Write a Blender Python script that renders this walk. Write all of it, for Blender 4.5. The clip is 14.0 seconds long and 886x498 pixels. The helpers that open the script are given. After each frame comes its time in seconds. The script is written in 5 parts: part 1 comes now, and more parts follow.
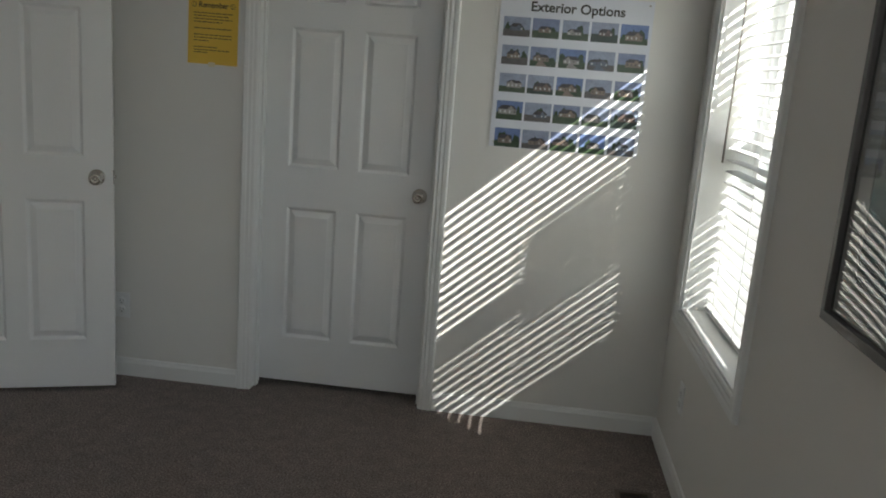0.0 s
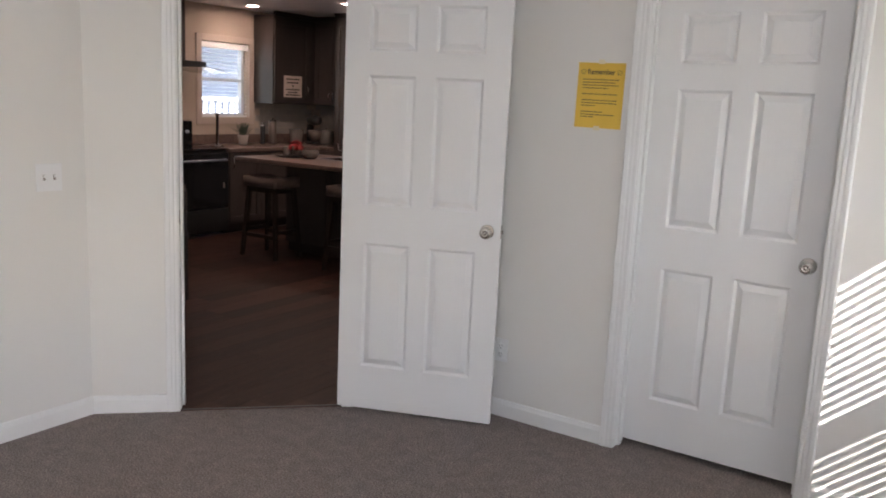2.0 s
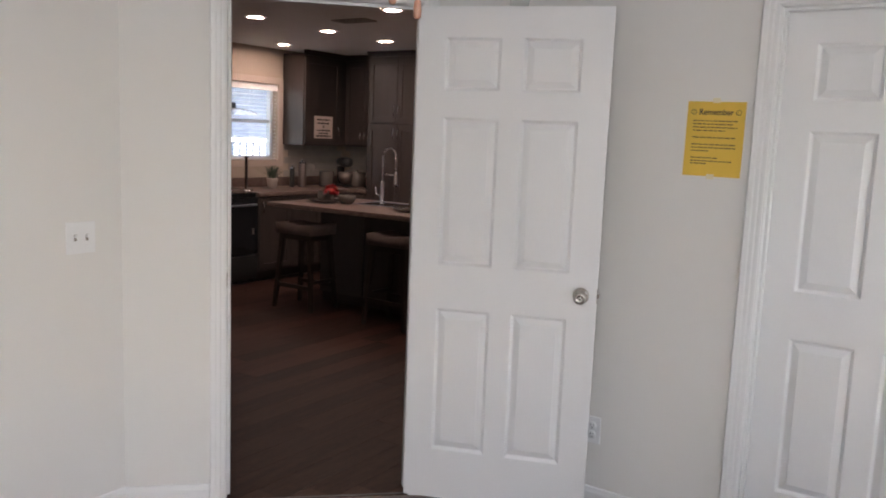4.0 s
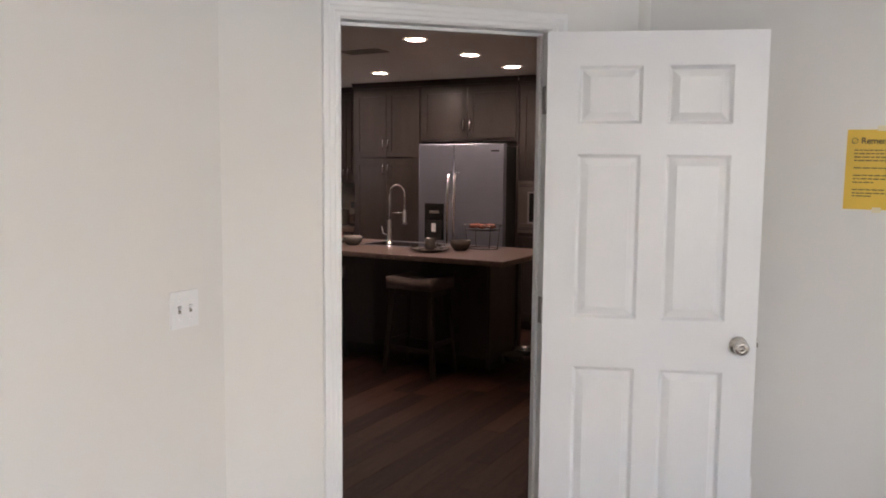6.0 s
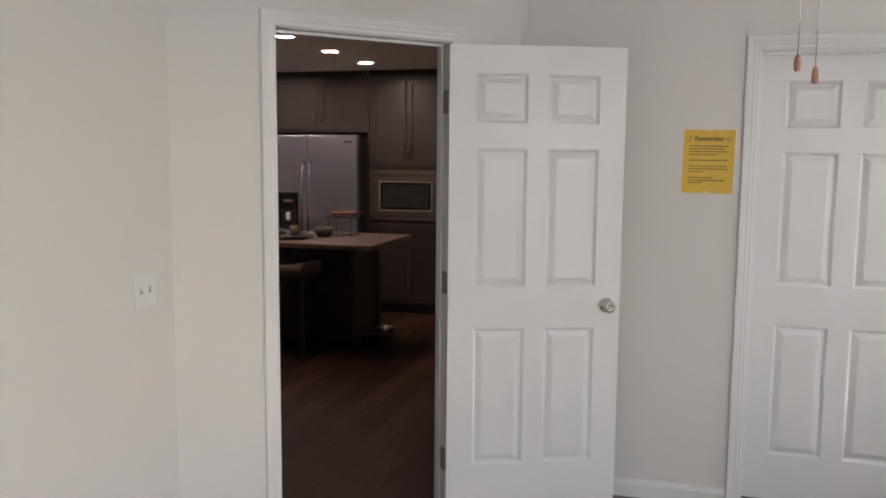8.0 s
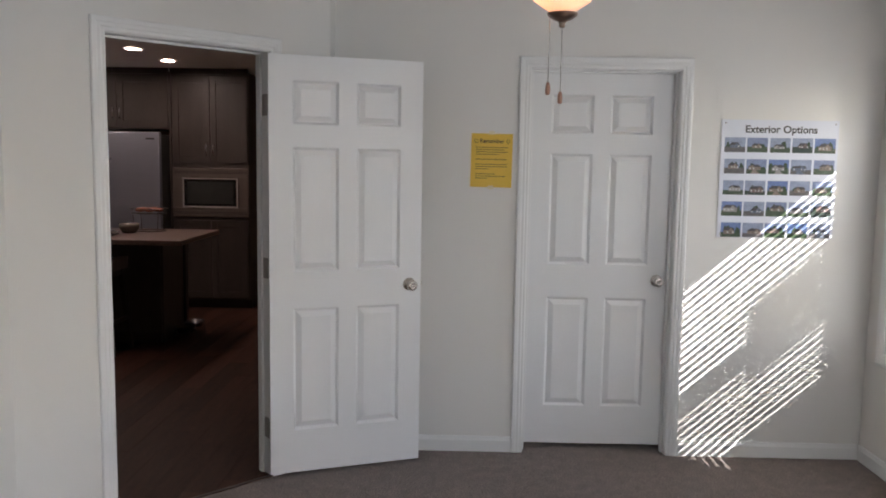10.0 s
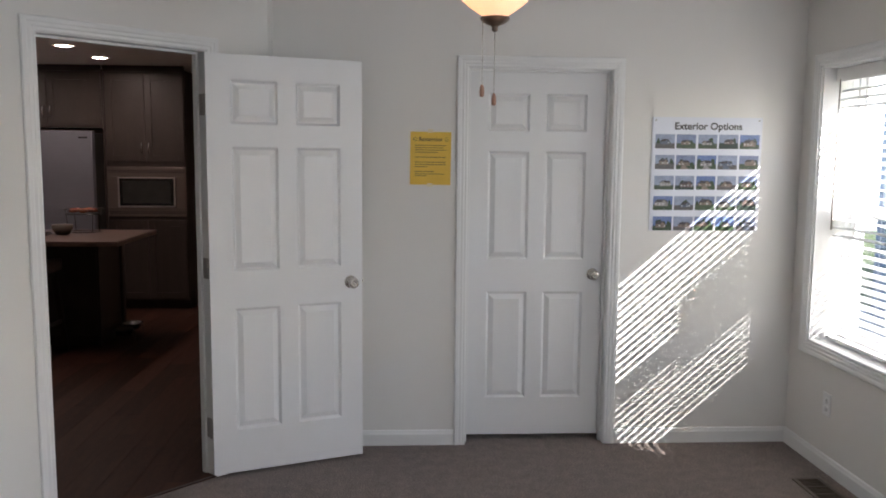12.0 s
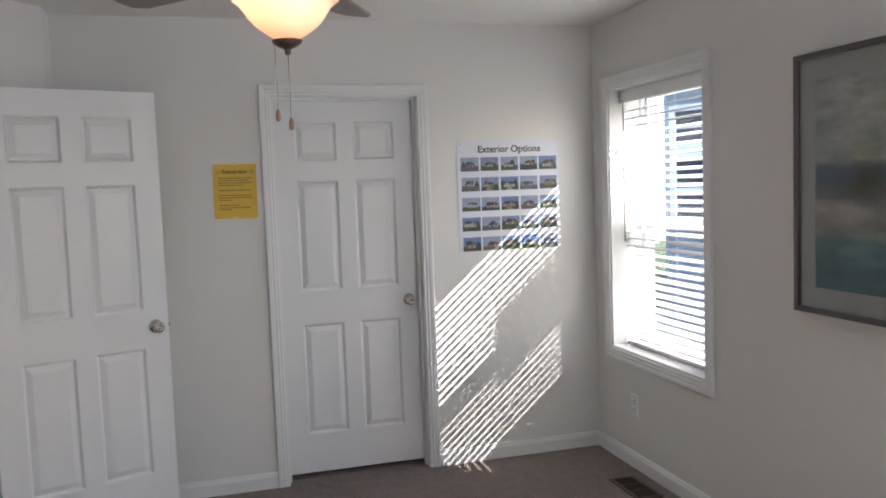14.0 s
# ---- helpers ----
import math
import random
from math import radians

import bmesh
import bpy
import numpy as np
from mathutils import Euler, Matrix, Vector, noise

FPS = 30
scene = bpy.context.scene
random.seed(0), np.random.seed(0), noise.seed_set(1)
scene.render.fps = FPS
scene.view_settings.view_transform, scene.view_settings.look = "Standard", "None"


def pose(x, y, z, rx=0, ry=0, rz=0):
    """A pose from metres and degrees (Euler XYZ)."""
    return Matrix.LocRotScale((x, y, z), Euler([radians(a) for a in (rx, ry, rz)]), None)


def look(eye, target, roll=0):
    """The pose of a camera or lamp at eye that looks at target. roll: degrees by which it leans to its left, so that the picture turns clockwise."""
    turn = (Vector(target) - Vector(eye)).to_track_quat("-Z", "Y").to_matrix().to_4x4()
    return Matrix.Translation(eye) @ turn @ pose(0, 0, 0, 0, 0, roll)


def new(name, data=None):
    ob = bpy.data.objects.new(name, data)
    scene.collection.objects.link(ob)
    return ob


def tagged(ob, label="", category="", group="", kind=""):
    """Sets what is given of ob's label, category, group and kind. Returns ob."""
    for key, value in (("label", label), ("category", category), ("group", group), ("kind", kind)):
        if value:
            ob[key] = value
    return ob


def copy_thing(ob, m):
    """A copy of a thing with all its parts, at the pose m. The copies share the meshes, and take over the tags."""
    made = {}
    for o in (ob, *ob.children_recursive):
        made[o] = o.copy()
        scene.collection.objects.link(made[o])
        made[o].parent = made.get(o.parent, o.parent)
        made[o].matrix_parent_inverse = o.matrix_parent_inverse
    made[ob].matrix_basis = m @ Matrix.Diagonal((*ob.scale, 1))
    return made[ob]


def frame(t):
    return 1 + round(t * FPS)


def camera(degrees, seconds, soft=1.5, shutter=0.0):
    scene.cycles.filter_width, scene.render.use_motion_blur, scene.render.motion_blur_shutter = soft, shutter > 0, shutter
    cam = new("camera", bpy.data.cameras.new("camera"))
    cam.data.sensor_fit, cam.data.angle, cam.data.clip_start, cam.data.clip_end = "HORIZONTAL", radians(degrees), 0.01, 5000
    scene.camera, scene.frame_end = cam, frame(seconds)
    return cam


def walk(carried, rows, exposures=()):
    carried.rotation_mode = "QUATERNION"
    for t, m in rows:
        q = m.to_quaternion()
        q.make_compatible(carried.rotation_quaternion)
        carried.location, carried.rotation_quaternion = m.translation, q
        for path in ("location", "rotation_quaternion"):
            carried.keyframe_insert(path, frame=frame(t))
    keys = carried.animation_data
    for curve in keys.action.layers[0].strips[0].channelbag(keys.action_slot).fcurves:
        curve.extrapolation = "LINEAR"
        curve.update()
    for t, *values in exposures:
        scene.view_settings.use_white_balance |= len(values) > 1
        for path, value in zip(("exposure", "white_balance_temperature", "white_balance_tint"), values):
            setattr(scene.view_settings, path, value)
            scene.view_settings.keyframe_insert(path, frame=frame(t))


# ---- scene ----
cam = camera(57.3, 14.0, soft=1.9)
PATH = [
    (0, (-0.663, -3.376, 1.467), (-0.847, -1.429, 1.045), 4.4),
    (0.5, (-0.62, -3.389, 1.486), (-1.145, -1.51, 1.045), 4.7),
    (1, (-0.617, -3.362, 1.514), (-1.469, -1.602, 1.09), 3.8),
    (1.5, (-0.596, -3.366, 1.522), (-1.602, -1.681, 1.137), 3.0),
    (2, (-0.588, -3.36, 1.519), (-1.666, -1.715, 1.159), 2.7),
    (4.5, (-1.311, -3.074, 1.542), (-2.432, -1.436, 1.293), 2.1),
    (5, (-1.511, -3.067, 1.545), (-2.626, -1.422, 1.326), 1.4),
    (5.5, (-1.746, -3.151, 1.557), (-2.742, -1.43, 1.344), 0.9),
    (6, (-1.987, -3.219, 1.563), (-2.940, -1.472, 1.365), 0.5),
    (6.5, (-2.187, -3.292, 1.559), (-3.163, -1.55, 1.45), 0.6),
    (7, (-2.254, -3.47, 1.56), (-3.101, -1.661, 1.456), 0.6),
    (7.5, (-2.263, -3.663, 1.579), (-2.922, -1.784, 1.397), 1.0),
    (8, (-2.188, -3.783, 1.573), (-2.713, -1.866, 1.352), 0.5),
    (8.5, (-2.159, -3.96, 1.564), (-2.55, -2.009, 1.355), -0.2),
    (9, (-2.184, -4.125, 1.569), (-2.411, -2.15, 1.351), -0.1),
    (11.5, (-2.191, -4.313, 1.569), (-2.124, -2.326, 1.353), 1.3),
    (12, (-2.18, -4.325, 1.584), (-2.071, -2.341, 1.356), 0.5),
    (12.5, (-2.154, -4.346, 1.564), (-2.019, -2.361, 1.358), -0.6),
    (13, (-2.131, -4.269, 1.568), (-1.986, -2.282, 1.396), -1.0),
    (13.5, (-2.112, -4.244, 1.548), (-1.864, -2.266, 1.394), -1.7),
    (14, (-2.14, -4.285, 1.558), (-1.595, -2.367, 1.404), -2.1),
]
walk(cam, [(t, look(eye, goal, roll)) for t, eye, goal, roll in PATH], exposures=[(0, 1.28, 6370, 4), (0.5, 1.73, 6440, 8), (1.0, 2.36, 6540, 12), (1.5, 2.64, 6470, 14), (2.2, 2.64, 6440, 15), (4.5, 2.74, 6400, 15), (5.5, 2.84, 6460, 15), (6.5, 3.06, 6530, 15), (7.0, 3.11, 6610, 15), (7.5, 2.96, 6590, 15), (8.0, 2.63, 6560, 14), (8.5, 2.57, 6530, 13), (9.2, 2.4, 6350, 13), (11.5, 2.29, 6270, 13), (14, 2.21, 6280, 14)])

# ---- world, sun and large lights ----
SUN = Vector((1.17, -1.0, 1.02)).normalized()
ELEV = math.asin(SUN.z)
world = bpy.data.worlds.new("sky")
scene.world = world
world.use_nodes = True
wn = world.node_tree
sky = wn.nodes.new("ShaderNodeTexSky")
sky.sky_type, sky.sun_disc = "NISHITA", False
sky.sun_elevation, sky.sun_rotation = ELEV, math.atan2(SUN.x, SUN.y)
bgn = wn.nodes["Background"]
bgn.inputs["Strength"].default_value = 0.15
wn.links.new(sky.outputs["Color"], bgn.inputs["Color"])

sun = new("sun", bpy.data.lights.new("sun", "SUN"))
sun.data.energy, sun.data.angle, sun.data.color = 5.0, radians(0.35), (1.0, 0.95, 0.88)
sun.matrix_world = look((30 * SUN.x, 30 * SUN.y, 30 * SUN.z), (0, 0, 0))


def area_lamp(name, m, w, h, power, colour):
    lamp = new(name, bpy.data.lights.new(name, "AREA"))
    lamp.data.shape, lamp.data.size, lamp.data.size_y = "RECTANGLE", w, h
    lamp.data.energy, lamp.data.color = power, colour
    lamp.matrix_world = m
    return lamp


# added fill lamp standing for sky light through an assumed, unseen rear opening
area_lamp("unseen_rear_fill", look((0.05, -4.1, 1.73), (-1.20, -2.90, 3.00)), 0.95, 0.70, 7.0, (0.88, 0.94, 1.0))

# ---- materials ----


def material(name, colour, rough=0.6, metal=0.0, var=0.08, scale=6.0, fine=120.0, bump=0.05, dist=0.002, spec=0.5, rand=0.0, stretch=(1, 1, 1), tint=None):
    """A painted or natural surface: base colour varied at two scales, with fine relief."""
    m = bpy.data.materials.new(name)
    m.use_nodes = True
    nt = m.node_tree
    b = nt.nodes["Principled BSDF"]
    b.inputs["Roughness"].default_value, b.inputs["Metallic"].default_value = rough, metal
    b.inputs["Specular IOR Level"].default_value = spec
    tc = nt.nodes.new("ShaderNodeTexCoord")
    mp = nt.nodes.new("ShaderNodeMapping")
    mp.inputs["Scale"].default_value = stretch
    nt.links.new(tc.outputs["Object"], mp.inputs["Vector"])
    big, small = nt.nodes.new("ShaderNodeTexNoise"), nt.nodes.new("ShaderNodeTexNoise")
    for n, s, d in ((big, scale, 3), (small, fine, 2)):
        n.inputs["Scale"].default_value, n.inputs["Detail"].default_value = s, d
        nt.links.new(mp.outputs["Vector"], n.inputs["Vector"])
    add = nt.nodes.new("ShaderNodeMath")
    add.operation = "ADD"
    nt.links.new(big.outputs["Fac"], add.inputs[0])
    nt.links.new(small.outputs["Fac"], add.inputs[1])
    fac = add.outputs[0]
    if rand:
        oi = nt.nodes.new("ShaderNodeObjectInfo")
        mul = nt.nodes.new("ShaderNodeMath")
        mul.operation = "MULTIPLY_ADD"
        mul.inputs[1].default_value = rand
        nt.links.new(oi.outputs["Random"], mul.inputs[0])
        nt.links.new(fac, mul.inputs[2])
        fac = mul.outputs[0]
    ramp = nt.nodes.new("ShaderNodeMapRange")
    ramp.inputs["From Min"].default_value, ramp.inputs["From Max"].default_value = 0.6, 1.4 + rand
    nt.links.new(fac, ramp.inputs["Value"])
    mix = nt.nodes.new("ShaderNodeMix")
    mix.data_type = "RGBA"
    lo = [c * (1 - var) for c in colour]
    hi = [min(1, c * (1 + var)) for c in (tint or colour)]
    mix.inputs["A"].default_value, mix.inputs["B"].default_value = (*lo, 1), (*hi, 1)
    nt.links.new(ramp.outputs["Result"], mix.inputs["Factor"])
    nt.links.new(mix.outputs["Result"], b.inputs["Base Color"])
    if bump:
        bp = nt.nodes.new("ShaderNodeBump")
        bp.inputs["Strength"].default_value, bp.inputs["Distance"].default_value = bump, dist
        nt.links.new(small.outputs["Fac"], bp.inputs["Height"])
        nt.links.new(bp.outputs["Normal"], b.inputs["Normal"])
    return m


def glow(name, colour, strength):
    m = bpy.data.materials.new(name)
    m.use_nodes = True
    b = m.node_tree.nodes["Principled BSDF"]
    b.inputs["Base Color"].default_value = (*colour, 1)
    b.inputs["Emission Color"].default_value, b.inputs["Emission Strength"].default_value = (*colour, 1), strength
    return m


def glass(name, colour=(1, 1, 1), rough=0.0):
    m = bpy.data.materials.new(name)
    m.use_nodes = True
    b = m.node_tree.nodes["Principled BSDF"]
    b.inputs["Base Color"].default_value = (*colour, 1)
    b.inputs["Roughness"].default_value, b.inputs["Transmission Weight"].default_value = rough, 1.0
    b.inputs["IOR"].default_value = 1.45
    return m


def thin_pane(name):
    """Flat window glass: lets light straight through and mirrors a little."""
    m = bpy.data.materials.new(name)
    m.use_nodes = True
    nt = m.node_tree
    tr, gl, mx = (nt.nodes.new("ShaderNode" + k) for k in ("BsdfTransparent", "BsdfGlossy", "MixShader"))
    tr.inputs["Color"].default_value = (0.97, 0.98, 0.975, 1)
    gl.inputs["Roughness"].default_value = 0.0
    mx.inputs["Fac"].default_value = 0.03
    nt.links.new(tr.outputs[0], mx.inputs[1])
    nt.links.new(gl.outputs[0], mx.inputs[2])
    nt.links.new(mx.outputs[0], nt.nodes["Material Output"].inputs["Surface"])
    return m


def carpet():
    """Cut-pile carpet: speckled tufts, faint tread marks, deep fine relief."""
    m = bpy.data.materials.new("carpet_pile")
    m.use_nodes = True
    nt = m.node_tree
    b = nt.nodes["Principled BSDF"]
    b.inputs["Roughness"].default_value, b.inputs["Specular IOR Level"].default_value = 1.0, 0.05
    b.inputs["Sheen Weight"].default_value = 0.15
    tc = nt.nodes.new("ShaderNodeTexCoord")
    vor, grain, tread = nt.nodes.new("ShaderNodeTexVoronoi"), nt.nodes.new("ShaderNodeTexNoise"), nt.nodes.new("ShaderNodeTexNoise")
    vor.inputs["Scale"].default_value = 190
    grain.inputs["Scale"].default_value, grain.inputs["Detail"].default_value = 150, 5
    grain.inputs["Roughness"].default_value = 0.6
    tread.inputs["Scale"].default_value, tread.inputs["Detail"].default_value = 16.0, 7
    for n in (vor, grain, tread):
        nt.links.new(tc.outputs["Object"], n.inputs["Vector"])
    cr = nt.nodes.new("ShaderNodeValToRGB")
    el = cr.color_ramp.elements
    el[0].position, el[0].color = 0.40, (0.150, 0.115, 0.100, 1)
    el[1].position, el[1].color = 0.61, (0.41, 0.335, 0.298, 1)
    nt.links.new(grain.outputs["Fac"], cr.inputs["Fac"])
    mx = nt.nodes.new("ShaderNodeMix")
    mx.data_type, mx.blend_type = "RGBA", "MULTIPLY"
    mr, mv = nt.nodes.new("ShaderNodeMapRange"), nt.nodes.new("ShaderNodeMapRange")
    mr.inputs["From Min"].default_value, mr.inputs["From Max"].default_value, mr.inputs["To Min"].default_value = 0.34, 0.66, 0.80
    mv.inputs["From Max"].default_value, mv.inputs["To Min"].default_value, mv.inputs["To Max"].default_value = 0.6, 1.1, 0.7
    nt.links.new(tread.outputs["Fac"], mr.inputs["Value"])
    nt.links.new(vor.outputs["Distance"], mv.inputs["Value"])
    mul = nt.nodes.new("ShaderNodeMath")
    mul.operation = "MULTIPLY"
    nt.links.new(mr.outputs["Result"], mul.inputs[0])
    nt.links.new(mv.outputs["Result"], mul.inputs[1])
    mx.inputs["Factor"].default_value = 1.0
    nt.links.new(cr.outputs["Color"], mx.inputs["A"])
    nt.links.new(mul.outputs[0], mx.inputs["B"])
    nt.links.new(mx.outputs["Result"], b.inputs["Base Color"])
    bp = nt.nodes.new("ShaderNodeBump")
    bp.inputs["Strength"].default_value, bp.inputs["Distance"].default_value = 0.15, 0.004
    nt.links.new(grain.outputs["Fac"], bp.inputs["Height"])
    nt.links.new(bp.outputs["Normal"], b.inputs["Normal"])
    return m


WALL = material("wall_paint", (0.76, 0.745, 0.715), 0.75, var=0.02, scale=1.2, fine=260, bump=0.10, dist=0.001, spec=0.3)
CEIL = material("ceiling_texture", (0.85, 0.84, 0.815), 0.9, var=0.03, scale=2, fine=90, bump=0.35, dist=0.003, spec=0.2)
TRIM = material("trim_paint", (0.80, 0.80, 0.79), 0.42, var=0.02, scale=3, fine=200, bump=0.03, dist=0.0006)
DOOR = material("door_paint", (0.79, 0.79, 0.79), 0.40, var=0.02, scale=2.5, fine=380, bump=0.06, dist=0.0005, stretch=(1, 1, 0.15))
VINYL = material("window_vinyl", (0.82, 0.82, 0.82), 0.35, var=0.02, bump=0.02)
SLAT = material("blind_slat", (0.87, 0.87, 0.86), 0.72, spec=0.25, var=0.03, scale=8, fine=90, bump=0.04, stretch=(1, 0.1, 1))
CARPET = carpet()
NICKEL = material("satin_nickel", (0.55, 0.52, 0.48), 0.27, 1.0, var=0.05, bump=0.02)
HINGE = material("brushed_nickel_hinge", (0.36, 0.34, 0.32), 0.5, 0.5, var=0.06, bump=0.03)
BRONZE = material("brushed_bronze", (0.20, 0.15, 0.12), 0.35, 1.0, var=0.1, bump=0.03)
STEEL = material("stainless_steel", (0.40, 0.42, 0.50), 0.33, 0.85, var=0.05, scale=3, fine=160, bump=0.04, dist=0.0004, stretch=(0.04, 0.04, 1))
CHROME = material("chrome", (0.72, 0.72, 0.72), 0.12, 1.0, var=0.02, bump=0)
PLATE = material("switch_plate", (0.80, 0.80, 0.80), 0.30, var=0.01, bump=0)
SLOT = material("dark_slot", (0.03, 0.03, 0.03), 0.6, var=0.1, bump=0)
ESPRESSO = material("espresso_wood", (0.037, 0.0285, 0.0255), 0.42, var=0.13, scale=4, fine=60, bump=0.05, dist=0.0006, stretch=(3, 3, 0.4), tint=(0.048, 0.037, 0.033))
PLANK = material("floor_plank", (0.017, 0.0078, 0.0056), 0.55, spec=0.12, var=0.5, scale=5, fine=40, bump=0.10, dist=0.0008, rand=0.9, stretch=(5, 0.6, 1), tint=(0.052, 0.0235, 0.016))
COUNTER = material("stone_laminate", (0.110, 0.074, 0.062), 0.30, var=0.3, scale=18, fine=110, bump=0.02, tint=(0.150, 0.104, 0.088))
BLACKGLASS = material("black_glass", (0.012, 0.012, 0.013), 0.10, var=0.05, bump=0)
BLACK = material("black_enamel", (0.02, 0.02, 0.02), 0.35, var=0.1, bump=0.02)
KWALL = material("kitchen_wall_paint", (0.46, 0.38, 0.31), 0.8, var=0.03, scale=1.5, fine=200, bump=0.08, dist=0.001, spec=0.3)
TILE = material("backsplash_tile", (0.34, 0.31, 0.28), 0.35, var=0.12, scale=9, fine=80, bump=0.03, rand=0.5)
SEATFAB = material("stool_fabric", (0.095, 0.066, 0.056), 0.85, var=0.2, scale=20, fine=300, bump=0.2, dist=0.001)
DARKWOOD = material("dark_leg_wood", (0.022, 0.014, 0.011), 0.4, var=0.2, bump=0.04, stretch=(4, 4, 0.5))
PAPER_Y = material("yellow_paper", (0.78, 0.52, 0.085), 0.20, var=0.04, scale=7, fine=9, bump=0.5, dist=0.006)
FILM = material("laminate_film", (0.82, 0.80, 0.74), 0.15, var=0.02, bump=0.04)
INK = material("black_ink", (0.03, 0.025, 0.02), 0.5, var=0.1, bump=0)
INK_Y = material("brown_ink", (0.075, 0.05, 0.016), 0.5, var=0.1, bump=0)
POSTER = material("poster_board", (0.72, 0.74, 0.80), 0.30, var=0.02, bump=0.02)
SIGN = material("sign_paper", (0.62, 0.50, 0.44), 0.6, var=0.03, bump=0.02)
RED = material("red_flower", (0.30, 0.006, 0.009), 0.6, var=0.3, scale=40, bump=0.1)
GREENLEAF = material("plant_leaf", (0.045, 0.068, 0.046), 0.6, var=0.3, scale=30, bump=0.1)
CERAMIC = material("grey_ceramic", (0.10, 0.085, 0.075), 0.25, var=0.1, bump=0.01)
POT = material("pale_pot", (0.45, 0.40, 0.36), 0.5, var=0.06, bump=0.03)
PULLWOOD = material("pull_wood", (0.33, 0.17, 0.115), 0.35, var=0.15, scale=60, bump=0.05)
FRAME_D = material("dark_picture_frame", (0.050, 0.045, 0.042), 0.5, var=0.2, scale=20, bump=0.08, stretch=(1, 1, 3))
FRAME_G = material("champagne_frame_edge", (0.30, 0.27, 0.24), 0.35, 0.6, var=0.1, bump=0.03)
TRIMSTEEL = material("bronzed_steel", (0.21, 0.172, 0.157), 0.34, 0.7, var=0.05, scale=3, fine=160, bump=0.03, stretch=(0.04, 0.04, 1))
FRAME_S = material("grey_frame", (0.11, 0.10, 0.095), 0.32, 0.4, var=0.12, scale=15, bump=0.04)
MAT_B = material("mat_board", (0.46, 0.46, 0.43), 0.85, var=0.02, bump=0.03)
BLADE = material("fan_blade", (0.30, 0.28, 0.265), 0.5, var=0.15, scale=10, bump=0.04, stretch=(1, 6, 1))
SIDING = material("white_siding", (0.72, 0.73, 0.74), 0.55, var=0.04, scale=2, bump=0.04)
SIDING_B = material("blue_grey_siding", (0.26, 0.31, 0.38), 0.6, var=0.08, scale=2, bump=0.04)
# shade of the facade put into the colour: darker and bluer than SIDING
SIDING_SHADED = material("shade_toned_siding", (0.36, 0.39, 0.48), 0.55, var=0.04, scale=2, bump=0.04)
ROOF = material("roof_shingle", (0.10, 0.10, 0.11), 0.9, var=0.3, scale=8, fine=60, bump=0.4, dist=0.01)
GRASS = material("lawn", (0.075, 0.105, 0.040), 0.95, var=0.4, scale=1.5, fine=60, bump=0.6, dist=0.03)
GLASSM = glass("picture_glass")
PANE = thin_pane("window_pane_glass")
CLEAR = glass("clear_glass", (0.9, 0.95, 0.95))
OUTPANE = material("dark_house_pane", (0.03, 0.04, 0.055), 0.08, var=0.2, bump=0)
CANGLOW = glow("can_light_lens", (1.0, 0.77, 0.64), 29.0)
BULB = glow("lamp_bulb", (1.0, 0.70, 0.47), 12.0)


def screen_mesh():
    """Insect screen: threads too fine to tell apart, a fifth of the light held back by each face."""
    m = bpy.data.materials.new("insect_screen_mesh")
    m.use_nodes = True
    nt = m.node_tree
    b, out = nt.nodes["Principled BSDF"], nt.nodes["Material Output"]
    b.inputs["Base Color"].default_value, b.inputs["Roughness"].default_value = (0.07, 0.08, 0.09, 1), 0.7
    tr, mx = nt.nodes.new("ShaderNodeBsdfTransparent"), nt.nodes.new("ShaderNodeMixShader")
    mx.inputs["Fac"].default_value = 0.20
    nt.links.new(tr.outputs[0], mx.inputs[1])
    nt.links.new(b.outputs[0], mx.inputs[2])
    nt.links.new(mx.outputs[0], out.inputs["Surface"])
    return m


SCREEN = screen_mesh()


def shade_glass():
    m = bpy.data.materials.new("alabaster_glass")
    m.use_nodes = True
    nt = m.node_tree
    b, out = nt.nodes["Principled BSDF"], nt.nodes["Material Output"]
    b.inputs["Base Color"].default_value, b.inputs["Roughness"].default_value = (0.90, 0.79, 0.68, 1), 0.3
    tr = nt.nodes.new("ShaderNodeBsdfTranslucent")
    tr.inputs["Color"].default_value = (0.95, 0.78, 0.68, 1)
    mx = nt.nodes.new("ShaderNodeMixShader")
    n = nt.nodes.new("ShaderNodeTexNoise")
    n.inputs["Scale"].default_value = 9.0
    mr = nt.nodes.new("ShaderNodeMapRange")
    mr.inputs["To Min"].default_value, mr.inputs["To Max"].default_value = 0.26, 0.46
    nt.links.new(n.outputs["Fac"], mr.inputs["Value"])
    nt.links.new(mr.outputs["Result"], mx.inputs["Fac"])
    nt.links.new(b.outputs[0], mx.inputs[1])
    nt.links.new(tr.outputs[0], mx.inputs[2])
    nt.links.new(mx.outputs[0], out.inputs["Surface"])
    return m


SHADE = shade_glass()


